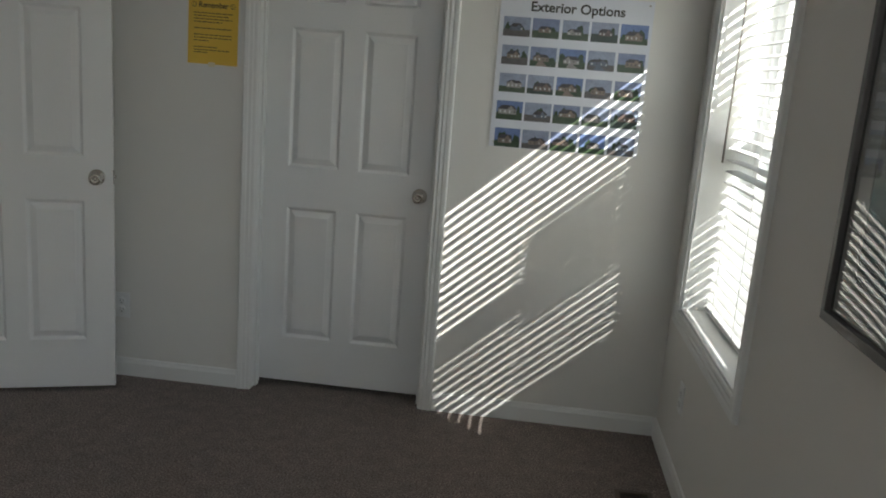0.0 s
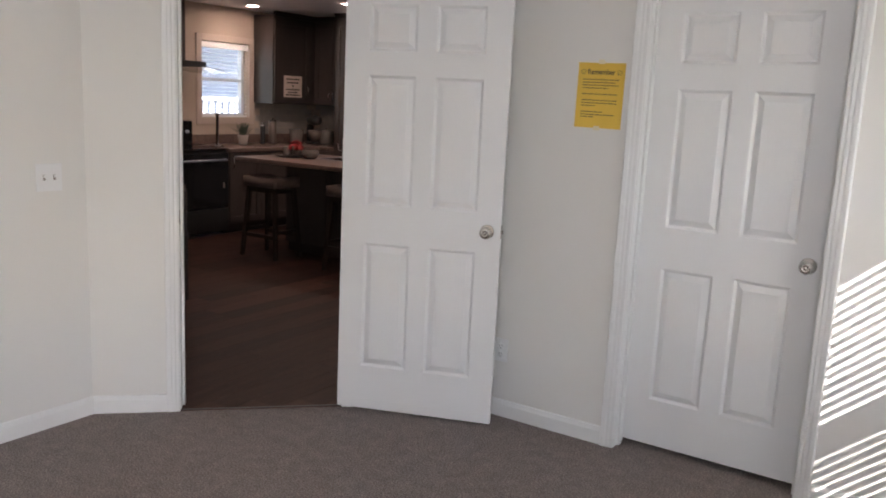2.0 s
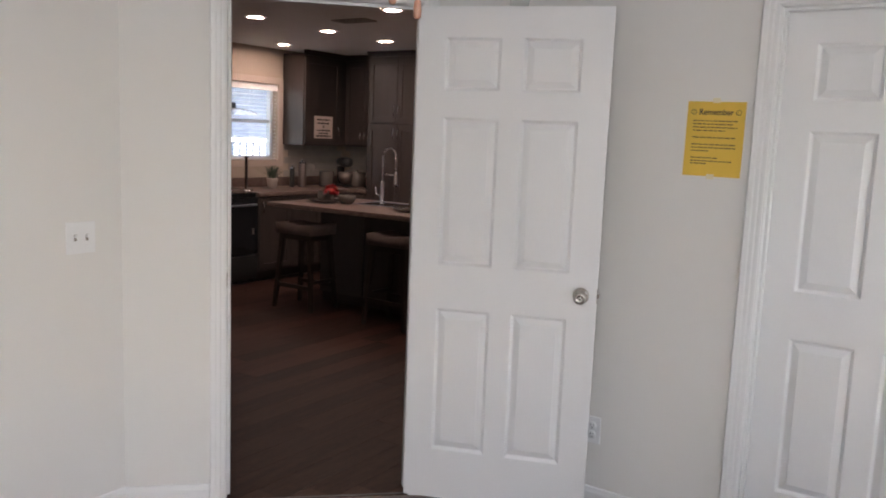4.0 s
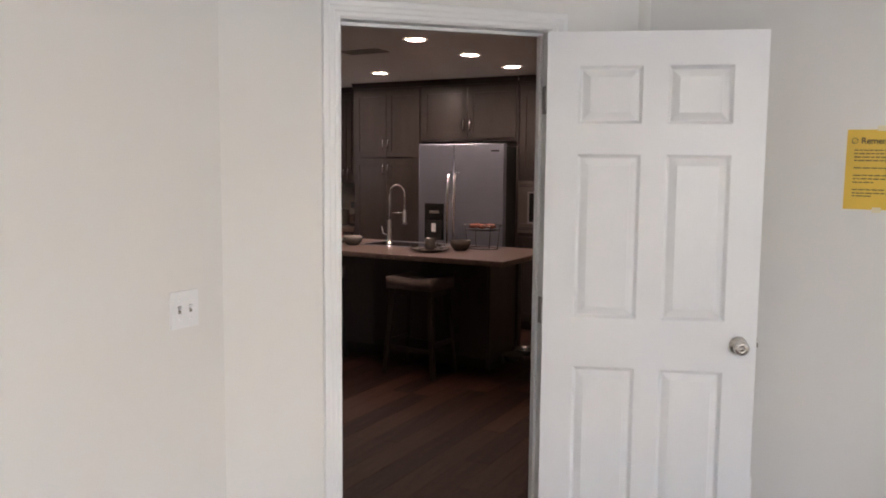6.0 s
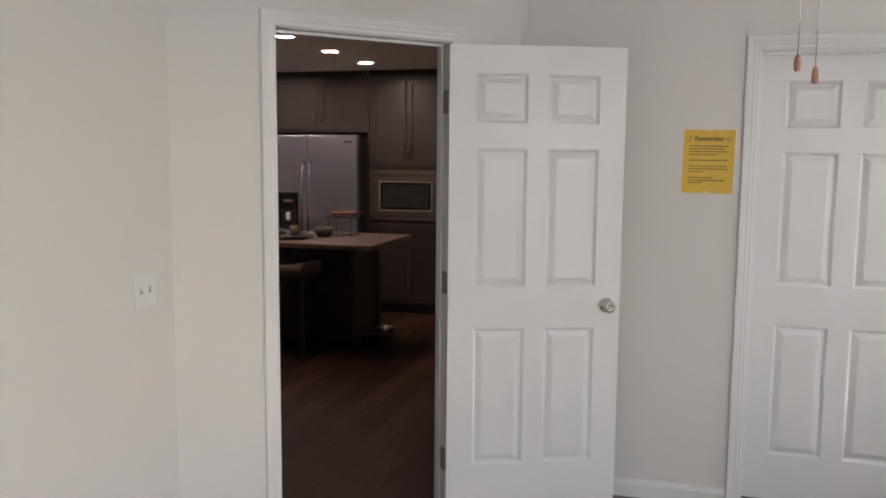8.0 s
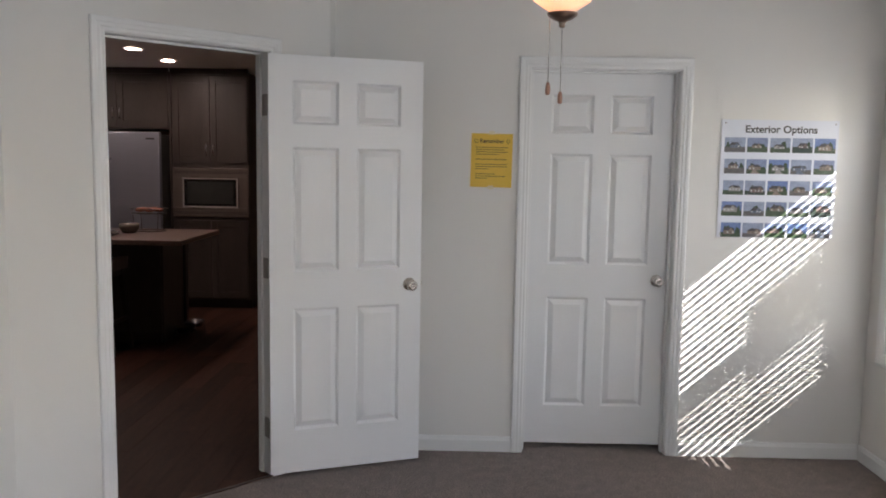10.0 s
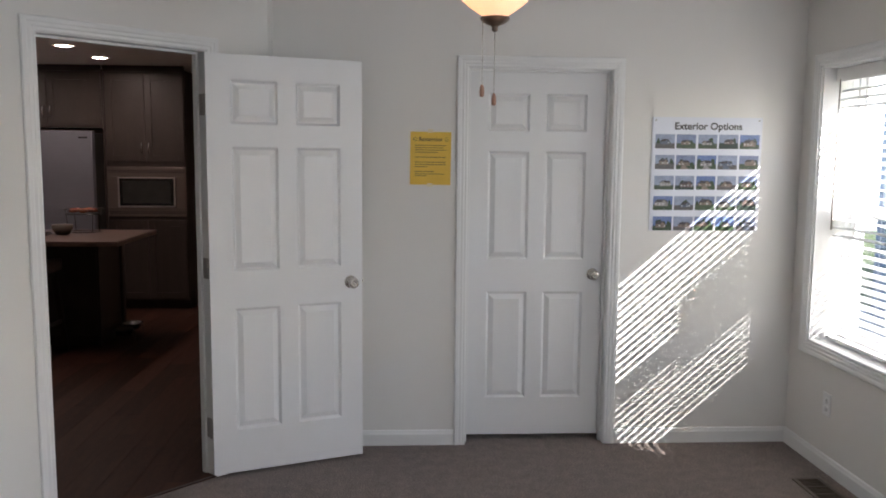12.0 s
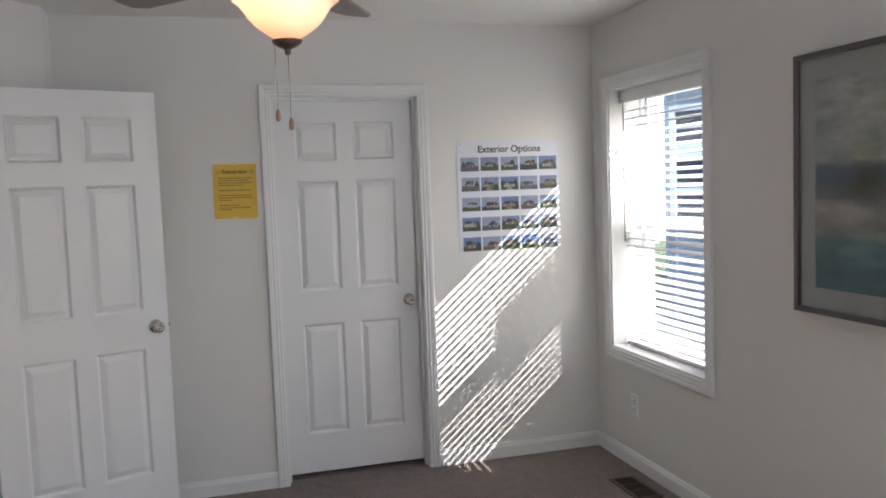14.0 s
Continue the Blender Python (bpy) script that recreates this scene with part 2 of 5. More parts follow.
def canvas_paint(name, stops, low, high, wob, axis_scale):
    """A painted canvas: colour bands up its height, broken by brush noise."""
    m = bpy.data.materials.new(name)
    m.use_nodes = True
    nt = m.node_tree
    b = nt.nodes["Principled BSDF"]
    b.inputs["Roughness"].default_value = 0.6
    tc, sep = nt.nodes.new("ShaderNodeTexCoord"), nt.nodes.new("ShaderNodeSeparateXYZ")
    nt.links.new(tc.outputs["Object"], sep.inputs[0])
    mp, n, n2 = nt.nodes.new("ShaderNodeMapping"), nt.nodes.new("ShaderNodeTexNoise"), nt.nodes.new("ShaderNodeTexNoise")
    mp.inputs["Scale"].default_value = axis_scale
    n.inputs["Scale"].default_value, n.inputs["Detail"].default_value = 1.6, 8
    n.inputs["Roughness"].default_value = 0.65
    n2.inputs["Scale"].default_value, n2.inputs["Detail"].default_value = 5, 9
    n2.inputs["Roughness"].default_value, n2.inputs["Distortion"].default_value = 0.66, 0.15
    nt.links.new(tc.outputs["Object"], mp.inputs["Vector"])
    nt.links.new(mp.outputs["Vector"], n.inputs["Vector"])
    nt.links.new(mp.outputs["Vector"], n2.inputs["Vector"])
    ad = nt.nodes.new("ShaderNodeMath")
    ad.operation = "MULTIPLY_ADD"
    ad.inputs[1].default_value = wob
    nt.links.new(n.outputs["Fac"], ad.inputs[0])
    nt.links.new(sep.outputs["Z"], ad.inputs[2])
    mr = nt.nodes.new("ShaderNodeMapRange")
    mr.inputs["From Min"].default_value, mr.inputs["From Max"].default_value = low + wob / 2, high + wob / 2
    nt.links.new(ad.outputs[0], mr.inputs["Value"])
    cr = nt.nodes.new("ShaderNodeValToRGB")
    el = cr.color_ramp.elements
    while len(el) < len(stops):
        el.new(0.5)
    for e, (p, c) in zip(el, stops):
        e.position, e.color = p, (*c, 1)
    nt.links.new(mr.outputs["Result"], cr.inputs["Fac"])
    mx = nt.nodes.new("ShaderNodeMix")
    mx.data_type, mx.blend_type = "RGBA", "OVERLAY"
    mx.inputs["Factor"].default_value = 0.85
    nt.links.new(cr.outputs["Color"], mx.inputs["A"])
    br = nt.nodes.new("ShaderNodeMapRange")
    br.inputs["From Min"].default_value, br.inputs["From Max"].default_value = 0.30, 0.70
    br.inputs["To Min"].default_value, br.inputs["To Max"].default_value = 0.22, 0.80
    nt.links.new(n2.outputs["Fac"], br.inputs["Value"])
    nt.links.new(br.outputs["Result"], mx.inputs["B"])
    nt.links.new(mx.outputs["Result"], b.inputs["Base Color"])
    bp = nt.nodes.new("ShaderNodeBump")
    bp.inputs["Strength"].default_value, bp.inputs["Distance"].default_value = 0.4, 0.003
    nt.links.new(n2.outputs["Fac"], bp.inputs["Height"])
    nt.links.new(bp.outputs["Normal"], b.inputs["Normal"])
    return m


# ---- mesh helpers ----


def box(bm, x0, x1, y0, y1, z0, z1, bevel=0.0):
    vs = [bm.verts.new((x, y, z)) for x in (x0, x1) for y in (y0, y1) for z in (z0, z1)]
    fs = [bm.faces.new([vs[i] for i in q]) for q in ((0, 1, 3, 2), (4, 6, 7, 5), (0, 4, 5, 1), (2, 3, 7, 6), (0, 2, 6, 4), (1, 5, 7, 3))]
    if bevel:
        es = list({e for f in fs for e in f.edges})
        bmesh.ops.bevel(bm, geom=es, offset=bevel, segments=2, affect="EDGES", profile=0.6)
    return bm


def boxes(*dims, bevel=0.0):
    bm = bmesh.new()
    for d in dims:
        box(bm, *d, bevel=bevel)
    return bm


def lathe(bm, profile, segs=24, m=None):
    """profile: (radius, height) from one end to the other, turned round z."""
    rings = []
    for r, z in profile:
        if r < 1e-5:
            rings.append([bm.verts.new((0, 0, z))])
        else:
            rings.append([bm.verts.new((r * math.cos(2 * math.pi * i / segs), r * math.sin(2 * math.pi * i / segs), z)) for i in range(segs)])
    for a, b in zip(rings, rings[1:]):
        for i in range(segs):
            j = (i + 1) % segs
            if len(a) == 1 and len(b) > 1:
                bm.faces.new((a[0], b[i], b[j]))
            elif len(b) == 1 and len(a) > 1:
                bm.faces.new((a[i], b[0], a[j]))
            elif len(a) > 1:
                bm.faces.new((a[i], b[i], b[j], a[j]))
    vs = [v for r in rings for v in r]
    if m:
        bmesh.ops.transform(bm, matrix=m, verts=vs)
    for f in {f for v in vs for f in v.link_faces}:
        f.smooth = True
    return bm


def tube(bm, pts, r, segs=10):
    pts = [Vector(p) for p in pts]
    rings = []
    for i, p in enumerate(pts):
        d = (pts[min(i + 1, len(pts) - 1)] - pts[max(i - 1, 0)]).normalized()
        a = d.cross(Vector((0.13, 0.31, 0.94)) if abs(d.z) < 0.9 else Vector((1, 0, 0))).normalized()
        b = d.cross(a)
        rr = r[i] if isinstance(r, (list, tuple)) else r
        rings.append([bm.verts.new(p + rr * (math.cos(2 * math.pi * k / segs) * a + math.sin(2 * math.pi * k / segs) * b)) for k in range(segs)])
    for a, b in zip(rings, rings[1:]):
        for k in range(segs):
            f = bm.faces.new((a[k], a[(k + 1) % segs], b[(k + 1) % segs], b[k]))
            f.smooth = True
    bm.faces.new(rings[0]), bm.faces.new(rings[-1])
    return bm


def finish(name, bm, mat):
    bmesh.ops.recalc_face_normals(bm, faces=bm.faces)
    me = bpy.data.meshes.new(name)
    bm.to_mesh(me)
    bm.free()
    for m in (mat if isinstance(mat, (list, tuple)) else [mat]):
        me.materials.append(m)
    return me


def part(name, bm, mat, parent, label="", m=None):
    ob = new(name, finish(name, bm, mat))
    ob.parent = parent
    if m:
        ob.matrix_local = m
    return tagged(ob, label)


def solid(name, bm, mat, m=None, **tags):
    ob = new(name, finish(name, bm, mat))
    if m:
        ob.matrix_world = m
    return tagged(ob, **tags)


def thing(name, m, **tags):
    ob = new(name)
    ob.empty_display_size = 0.1
    ob.matrix_world = m
    return tagged(ob, **tags)


def profile_strip(bm, prof, a, b, along, out, up):
    """A moulding: profile points (across, proud) swept from a to b; across runs along 'up', proud along 'out'."""
    a, b, out, up = Vector(a), Vector(b), Vector(out), Vector(up)
    ra = [bm.verts.new(a + up * u + out * o) for u, o in prof]
    rb = [bm.verts.new(b + up * u + out * o) for u, o in prof]
    n = len(prof)
    for i in range(n):
        bm.faces.new((ra[i], ra[(i + 1) % n], rb[(i + 1) % n], rb[i]))
    bm.faces.new(ra), bm.faces.new(rb)
    return bm


def words(txt, size, mat, name, parent, m, bold=0.0, align="CENTER", label="", squeeze=1.0):
    cu = bpy.data.curves.new(name, "FONT")
    cu.body, cu.size, cu.align_x, cu.align_y, cu.offset, cu.extrude = txt, size, align, "CENTER", bold, 0.0004
    tmp = new("lettering_source", cu)
    me = bpy.data.meshes.new_from_object(tmp.evaluated_get(bpy.context.evaluated_depsgraph_get()))
    bpy.data.objects.remove(tmp)
    me.materials.clear()
    me.materials.append(mat)
    ob = new(name, me)
    ob.parent = parent
    ob.matrix_local = m @ Matrix.Diagonal((squeeze, 1, 1, 1))
    return tagged(ob, label)


# ---- bedroom shell ----
H = 2.44
WL = -3.90          # left wall
SW = -5.45          # rear wall
L0 = Vector((-3.90, -1.232, 0))
E0 = Vector((-2.833, -0.165, 0))
DIAG = pose(L0.x, L0.y, 0, 0, 0, 45)      # local x runs along the angled wall, -y into the room
DLEN = (E0 - L0).length
O1, O2, OH = 0.392, 1.158, 2.062           # doorway in the angled wall
C1, C2 = -1.815, -1.043                     # closet doorway in the back wall
EW = 0.25                                   # depth of the outside wall
WY1, WY2, WZ1, WZ2 = -1.095, -0.188, 0.62, 2.06
# assumed rear opening, out of view, added to let light in
RW0, RW1 = -4.75, -3.45

solid("floor_bedroom", boxes((-4.1, 0.15, SW - 0.15, 0.9, -0.12, 0.0)), CARPET, label="grey-brown cut-pile carpet on the bedroom floor", category="floor", kind="structure")
# the part of the sheet beyond the angled wall lies under the kitchen planks

solid("wall_north", boxes((E0.x, C1, 0, 0.115, 0, H), (C2, 0.15, 0, 0.115, 0, H), (C1, C2, 0, 0.115, 2.048, H), (E0.x - 0.115, E0.x, -0.165, 0.115, 0, H)),
      WALL, label="off-white painted back wall with a closet doorway", category="wall", kind="structure")
solid("wall_east", boxes((0, EW, SW - 0.15, RW0, 0, H), (0, EW, RW0, RW1, 0, 0.62), (0, EW, RW0, RW1, 2.10, H), (0, EW, RW1, WY1, 0, H), (0, EW, WY2, 0, 0, H), (0, EW, WY1, WY2, 0, WZ1), (0, EW, WY1, WY2, WZ2, H)),
      WALL, label="off-white painted outside wall with a window opening and an assumed rear opening", category="wall", kind="structure")
solid("wall_west", boxes((WL - 0.115, WL, SW - 0.15, -1.232, 0, H)), WALL, label="off-white painted side wall with a light switch", category="wall", kind="structure")
solid("wall_south", boxes((WL, 0, SW - 0.15, SW, 0, H)), WALL, label="off-white painted rear wall", category="wall", kind="structure")
solid("wall_angled", boxes((0, O1, 0, 0.115, 0, H), (O2, DLEN, 0, 0.115, 0, H), (O1, O2, 0, 0.115, OH, H)),
      WALL, DIAG, label="off-white painted angled wall around a doorway", category="wall", kind="structure")
solid("ceiling_bedroom", boxes((-4.02, 0.15, SW - 0.15, 0.115, H, H + 0.1)), CEIL, label="white textured bedroom ceiling", category="ceiling", kind="structure")
solid("wall_closet", boxes((-2.1, -0.8, 0.8, 0.9, 0, H), (-2.1, -2.0, 0.115, 0.8, 0, H), (-0.9, -0.8, 0.115, 0.8, 0, H)), WALL,
      label="plain wall closing the closet behind its door", category="wall", kind="structure")

BASE = [(0, 0), (0, 0.013), (0.062, 0.013), (0.070, 0.010), (0.082, 0.007), (0.085, 0.0)]
CAS = [(0, 0), (0, 0.010), (0.006, 0.013), (0.016, 0.012), (0.022, 0.016), (0.034, 0.015), (0.040, 0.018), (0.055, 0.019), (0.060, 0.015), (0.060, 0)]


def baseboard(a, b, out, m=None):
    bm = profile_strip(bmesh.new(), BASE, a, b, None, out, (0, 0, 1))
    solid("baseboard", bm, TRIM, m, label="white moulded baseboard along the wall", category="baseboard", kind="structure")


baseboard((E0.x, 0, 0), (C1 - 0.062, 0, 0), (0, -1, 0))
baseboard((C2 + 0.062, 0, 0), (-0.013, 0, 0), (0, -1, 0))
baseboard((0, SW, 0), (0, 0, 0), (-1, 0, 0))
baseboard((WL, SW, 0), (WL, -1.232, 0), (1, 0, 0))
baseboard((WL + 0.013, SW, 0), (-0.013, SW, 0), (0, 1, 0))
baseboard((0.005, 0, 0), (O1 - 0.062, 0, 0), (0, -1, 0), DIAG)
baseboard((O2 + 0.062, 0, 0), (DLEN, 0, 0), (0, -1, 0), DIAG)


def casing(parent, x0, x1, top, bottom=0.0, sill=False):
    """Mitred casing round an opening in the plane y = 0 of its parent, proud towards -y."""
    w = 0.060
    for k, (a, b, up) in enumerate((((x0, 0, bottom), (x0, 0, top), (-1, 0, 0)), ((x1, 0, bottom), (x1, 0, top), (1, 0, 0)), ((x0, 0, top), (x1, 0, top), (0, 0, 1)), ((x0, 0, bottom), (x1, 0, bottom), (0, 0, -1)))):
        if k == 3 and not sill:
            break
        bm = bmesh.new()
        a, b, u, o = Vector(a), Vector(b), Vector(up), Vector((0, -1, 0))
        d = (b - a).normalized()
        ea = 1 if (k > 1 or sill) else 0
        ra = [bm.verts.new(a + u * s + o * p - d * s * ea) for s, p in CAS]
        rb = [bm.verts.new(b + u * s + o * p + d * s) for s, p in CAS]
        n = len(CAS)
        for i in range(n):
            bm.faces.new((ra[i], ra[(i + 1) % n], rb[(i + 1) % n], rb[i]))
        bm.faces.new(ra), bm.faces.new(rb)
        part("casing", bm, TRIM, parent)


def door_leaf(parent, knob_x, both=True):
    """A six-panel moulded door leaf, x along its width, the front face at y = 0 looking to -y."""
    T, W, HH = 0.035, 0.762, 2.032
    xs, zs = [0, 0.112, 0.338, 0.424, 0.650, W], [0, 0.213, 0.822, 1.003, 1.601, 1.707, 1.914, HH]
    bm = bmesh.new()
    cells = [(i, j) for i in range(5) for j in range(7)]
    holes = [(i, j) for i in (1, 3) for j in (1, 3, 5)]
    for y in (0, T):
        grid = [[bm.verts.new((x, y, z)) for z in zs] for x in xs]
        for i, j in cells:
            if (i, j) not in holes:
                bm.faces.new((grid[i][j], grid[i + 1][j], grid[i + 1][j + 1], grid[i][j + 1]))
    for x in (0, W):
        bm.faces.new([bm.verts.new(p) for p in ((x, 0, 0), (x, T, 0), (x, T, HH), (x, 0, HH))])
    for z in (0, HH):
        bm.faces.new([bm.verts.new(p) for p in ((0, 0, z), (W, 0, z), (W, T, z), (0, T, z))])
    bmesh.ops.remove_doubles(bm, verts=bm.verts, dist=1e-5)
    leaf = part("door_leaf", bm, DOOR, parent)
    rings = [(0.0, 0.0), (0.003, 0.0015), (0.010, 0.0115), (0.013, 0.0140), (0.016, 0.0138), (0.038, 0.0030), (0.041, 0.0012)]
    for i, j in holes:
        bm = bmesh.new()
        for y, s in ((0, 1), (T, -1)):
            rr = []
            for inset, dep in rings:
                x0, x1, z0, z1 = xs[i] + inset, xs[i + 1] - inset, zs[j] + inset, zs[j + 1] - inset
                rr.append([bm.verts.new(p) for p in ((x0, y + s * dep, z0), (x1, y + s * dep, z0), (x1, y + s * dep, z1), (x0, y + s * dep, z1))])
            for a, b in zip(rr, rr[1:]):
                for k in range(4):
                    bm.faces.new((a[k], a[(k + 1) % 4], b[(k + 1) % 4], b[k]))
            bm.faces.new(rr[-1])
        part("door_panel", bm, DOOR, leaf)
    for y, rx in ((0, 90), (T, -90)):
        bm = bmesh.new()
        m = pose(knob_x, y, 0.922, rx)
        lathe(bm, [(0.0, 0.0), (0.0325, 0.0), (0.0325, 0.004), (0.029, 0.008), (0.016, 0.010), (0.0115, 0.014), (0.0115, 0.030), (0.016, 0.034), (0.0245, 0.040), (0.0275, 0.050), (0.0262, 0.058), (0.020, 0.064), (0.009, 0.0665), (0.0085, 0.0645), (0.0055, 0.0645), (0.0055, 0.068), (0.0, 0.068)], 28, m)
        part("door_knob", bm, NICKEL, leaf, "round satin nickel door knob")
        if not both:
            break
    lx = W if knob_x > 0.4 else 0.0
    part("latch", boxes((min(lx, lx + (0.002 if lx else -0.002)), max(lx, lx + (0.002 if lx else -0.002)), 0.006, 0.029, 0.893, 0.951), ((lx, lx + 0.010, 0.012, 0.023, 0.914, 0.930) if lx else (-0.010, 0, 0.012, 0.023, 0.914, 0.930))), NICKEL, leaf, "nickel latch plate and bolt")
    return leaf


def jamb(parent, x0, x1, top, depth, stop):
    """Jamb lining and stop of an opening; x across, y from 0 into the wall."""
    t = 0.004
    part("jamb", boxes((x0, x0 + t, 0.001, depth, 0, top), (x1 - t, x1, 0.001, depth, 0, top), (x0 + t, x1 - t, 0.001, depth, top - t, top)), TRIM, parent)
    part("door_stop", boxes((x0 + t, x0 + t + 0.011, stop, stop + 0.034, 0, top - t), (x1 - t - 0.011, x1 - t, stop, stop + 0.034, 0, top - t), (x0 + t + 0.011, x1 - t - 0.011, stop, stop + 0.034, top - t - 0.011, top - t), bevel=0.0015), TRIM, parent)


# bedroom door, standing open into the room
door1 = thing("door_1", DIAG, label="white six-panel bedroom door standing open into the room", category="door", kind="structure")
casing(door1, O1, O2, OH)
jamb(door1, O1 - 0.001, O2 + 0.001, OH + 0.001, 0.114, 0.062)
leaf1 = door_leaf(door1, 0.700)
leaf1.matrix_local = DIAG.inverted() @ pose(-3.079, -0.447, 0.018, 0, 0, 20.96)
for z in (0.22, 1.02, 1.80):
    bm = boxes((-0.0025, 0.0, 0.004, 0.034, z - 0.045, z + 0.045), bevel=0.0008)
    tube(bm, [(-0.004, 0.041, z - 0.046), (-0.004, 0.041, z + 0.046)], 0.006)
    part("hinge", bm, HINGE, leaf1, "satin nickel butt hinge")
for z in (0.24, 1.035, 1.815):
    part("jamb_hinge", boxes((O2 - 0.0058, O2 - 0.0028, -0.004, 0.056, z - 0.05, z + 0.05), bevel=0.0008), HINGE, door1, "satin nickel hinge plate on the jamb")
part("strike_plate", boxes((O1 + 0.003, O1 + 0.0045, 0.008, 0.034, 0.905, 0.965)), NICKEL, door1, "nickel strike plate")

# closet door, shut, set back in its jamb
door2 = thing("door_2", pose(0, 0, 0), label="white six-panel closet door shut in its frame", category="door", kind="structure")
casing(door2, C1, C2, 2.048)
jamb(door2, C1 - 0.001, C2 + 0.001, 2.049, 0.114, 0.038)
leaf2 = door_leaf(door2, 0.702, False)
leaf2.matrix_local = pose(C1 + 0.005, 0.078, 0.028) @ Matrix.Diagonal((1, 1, 0.990, 1))


# ---- bedroom window ----
def window_east():
    win = thing("window_1", pose(0, 0, 0), label="white vinyl double-hung window with a sunlit sill", category="window", kind="structure")
    room = pose(0, 0, 0, 0, 0, -90)  # local -y looks to -x
    fr = thing("window_casing", room)
    fr.parent = win
    casing(fr, -WY2, -WY1, WZ2, WZ1, True)
    t = 0.010
    part("jamb", boxes((0.001, EW - 0.002, WY1, WY1 + t, WZ1, WZ2), (0.001, EW - 0.002, WY2 - t, WY2, WZ1, WZ2), (0.001, EW - 0.002, WY1 + t, WY2 - t, WZ2 - t, WZ2)), TRIM, win)
    part("window_sill", boxes((-0.004, EW - 0.002, WY1 + t, WY2 - t, WZ1, WZ1 + 0.012), bevel=0.003), TRIM, win)
    a, b = WY1 + t, WY2 - t
    f = 0.016
    part("window_frame", boxes((0.190, 0.240, a, a + f, WZ1 + 0.012, WZ2 - t), (0.190, 0.240, b - f, b, WZ1 + 0.012, WZ2 - t), (0.190, 0.240, a + f, b - f, WZ2 - t - f, WZ2 - t), (0.190, 0.240, a + f, b - f, WZ1 + 0.012, WZ1 + 0.045), bevel=0.002), VINYL, win)
    s = 0.026
    for nm, x, z0, z1 in (("lower_sash", 0.193, WZ1 + 0.045, 1.336), ("upper_sash", 0.215, 1.290, WZ2 - t - f)):
        c, d = a + f, b - f
        sash = part(nm, boxes((x, x + 0.020, c, c + s, z0, z1), (x, x + 0.020, d - s, d, z0, z1), (x, x + 0.020, c + s, d - s, z0, z0 + 0.036), (x, x + 0.020, c + s, d - s, z1 - 0.036, z1), bevel=0.002), VINYL, win)
        pane = part("pane", boxes((x + 0.008, x + 0.012, c + s, d - s, z0 + 0.036, z1 - 0.036)), PANE, sash)
        pane.visible_shadow = False
    sc = part("screen_frame", boxes((0.241, 0.248, a + f, a + f + 0.018, WZ1 + 0.046, 1.300), (0.241, 0.248, b - f - 0.018, b - f, WZ1 + 0.046, 1.300), (0.241, 0.248, a + f + 0.018, b - f - 0.018, WZ1 + 0.046, WZ1 + 0.064), (0.241, 0.248, a + f + 0.018, b - f - 0.018, 1.282, 1.300)), VINYL, win)
    part("insect_screen", boxes((0.2440, 0.2450, a + f + 0.018, b - f - 0.018, WZ1 + 0.064, 1.282)), SCREEN, sc, "fine grey insect screen over the lower sash")
    part("sash_lock", boxes((0.175, 0.193, -0.66, -0.60, 1.325, 1.342), bevel=0.003), VINYL, win)


window_east()


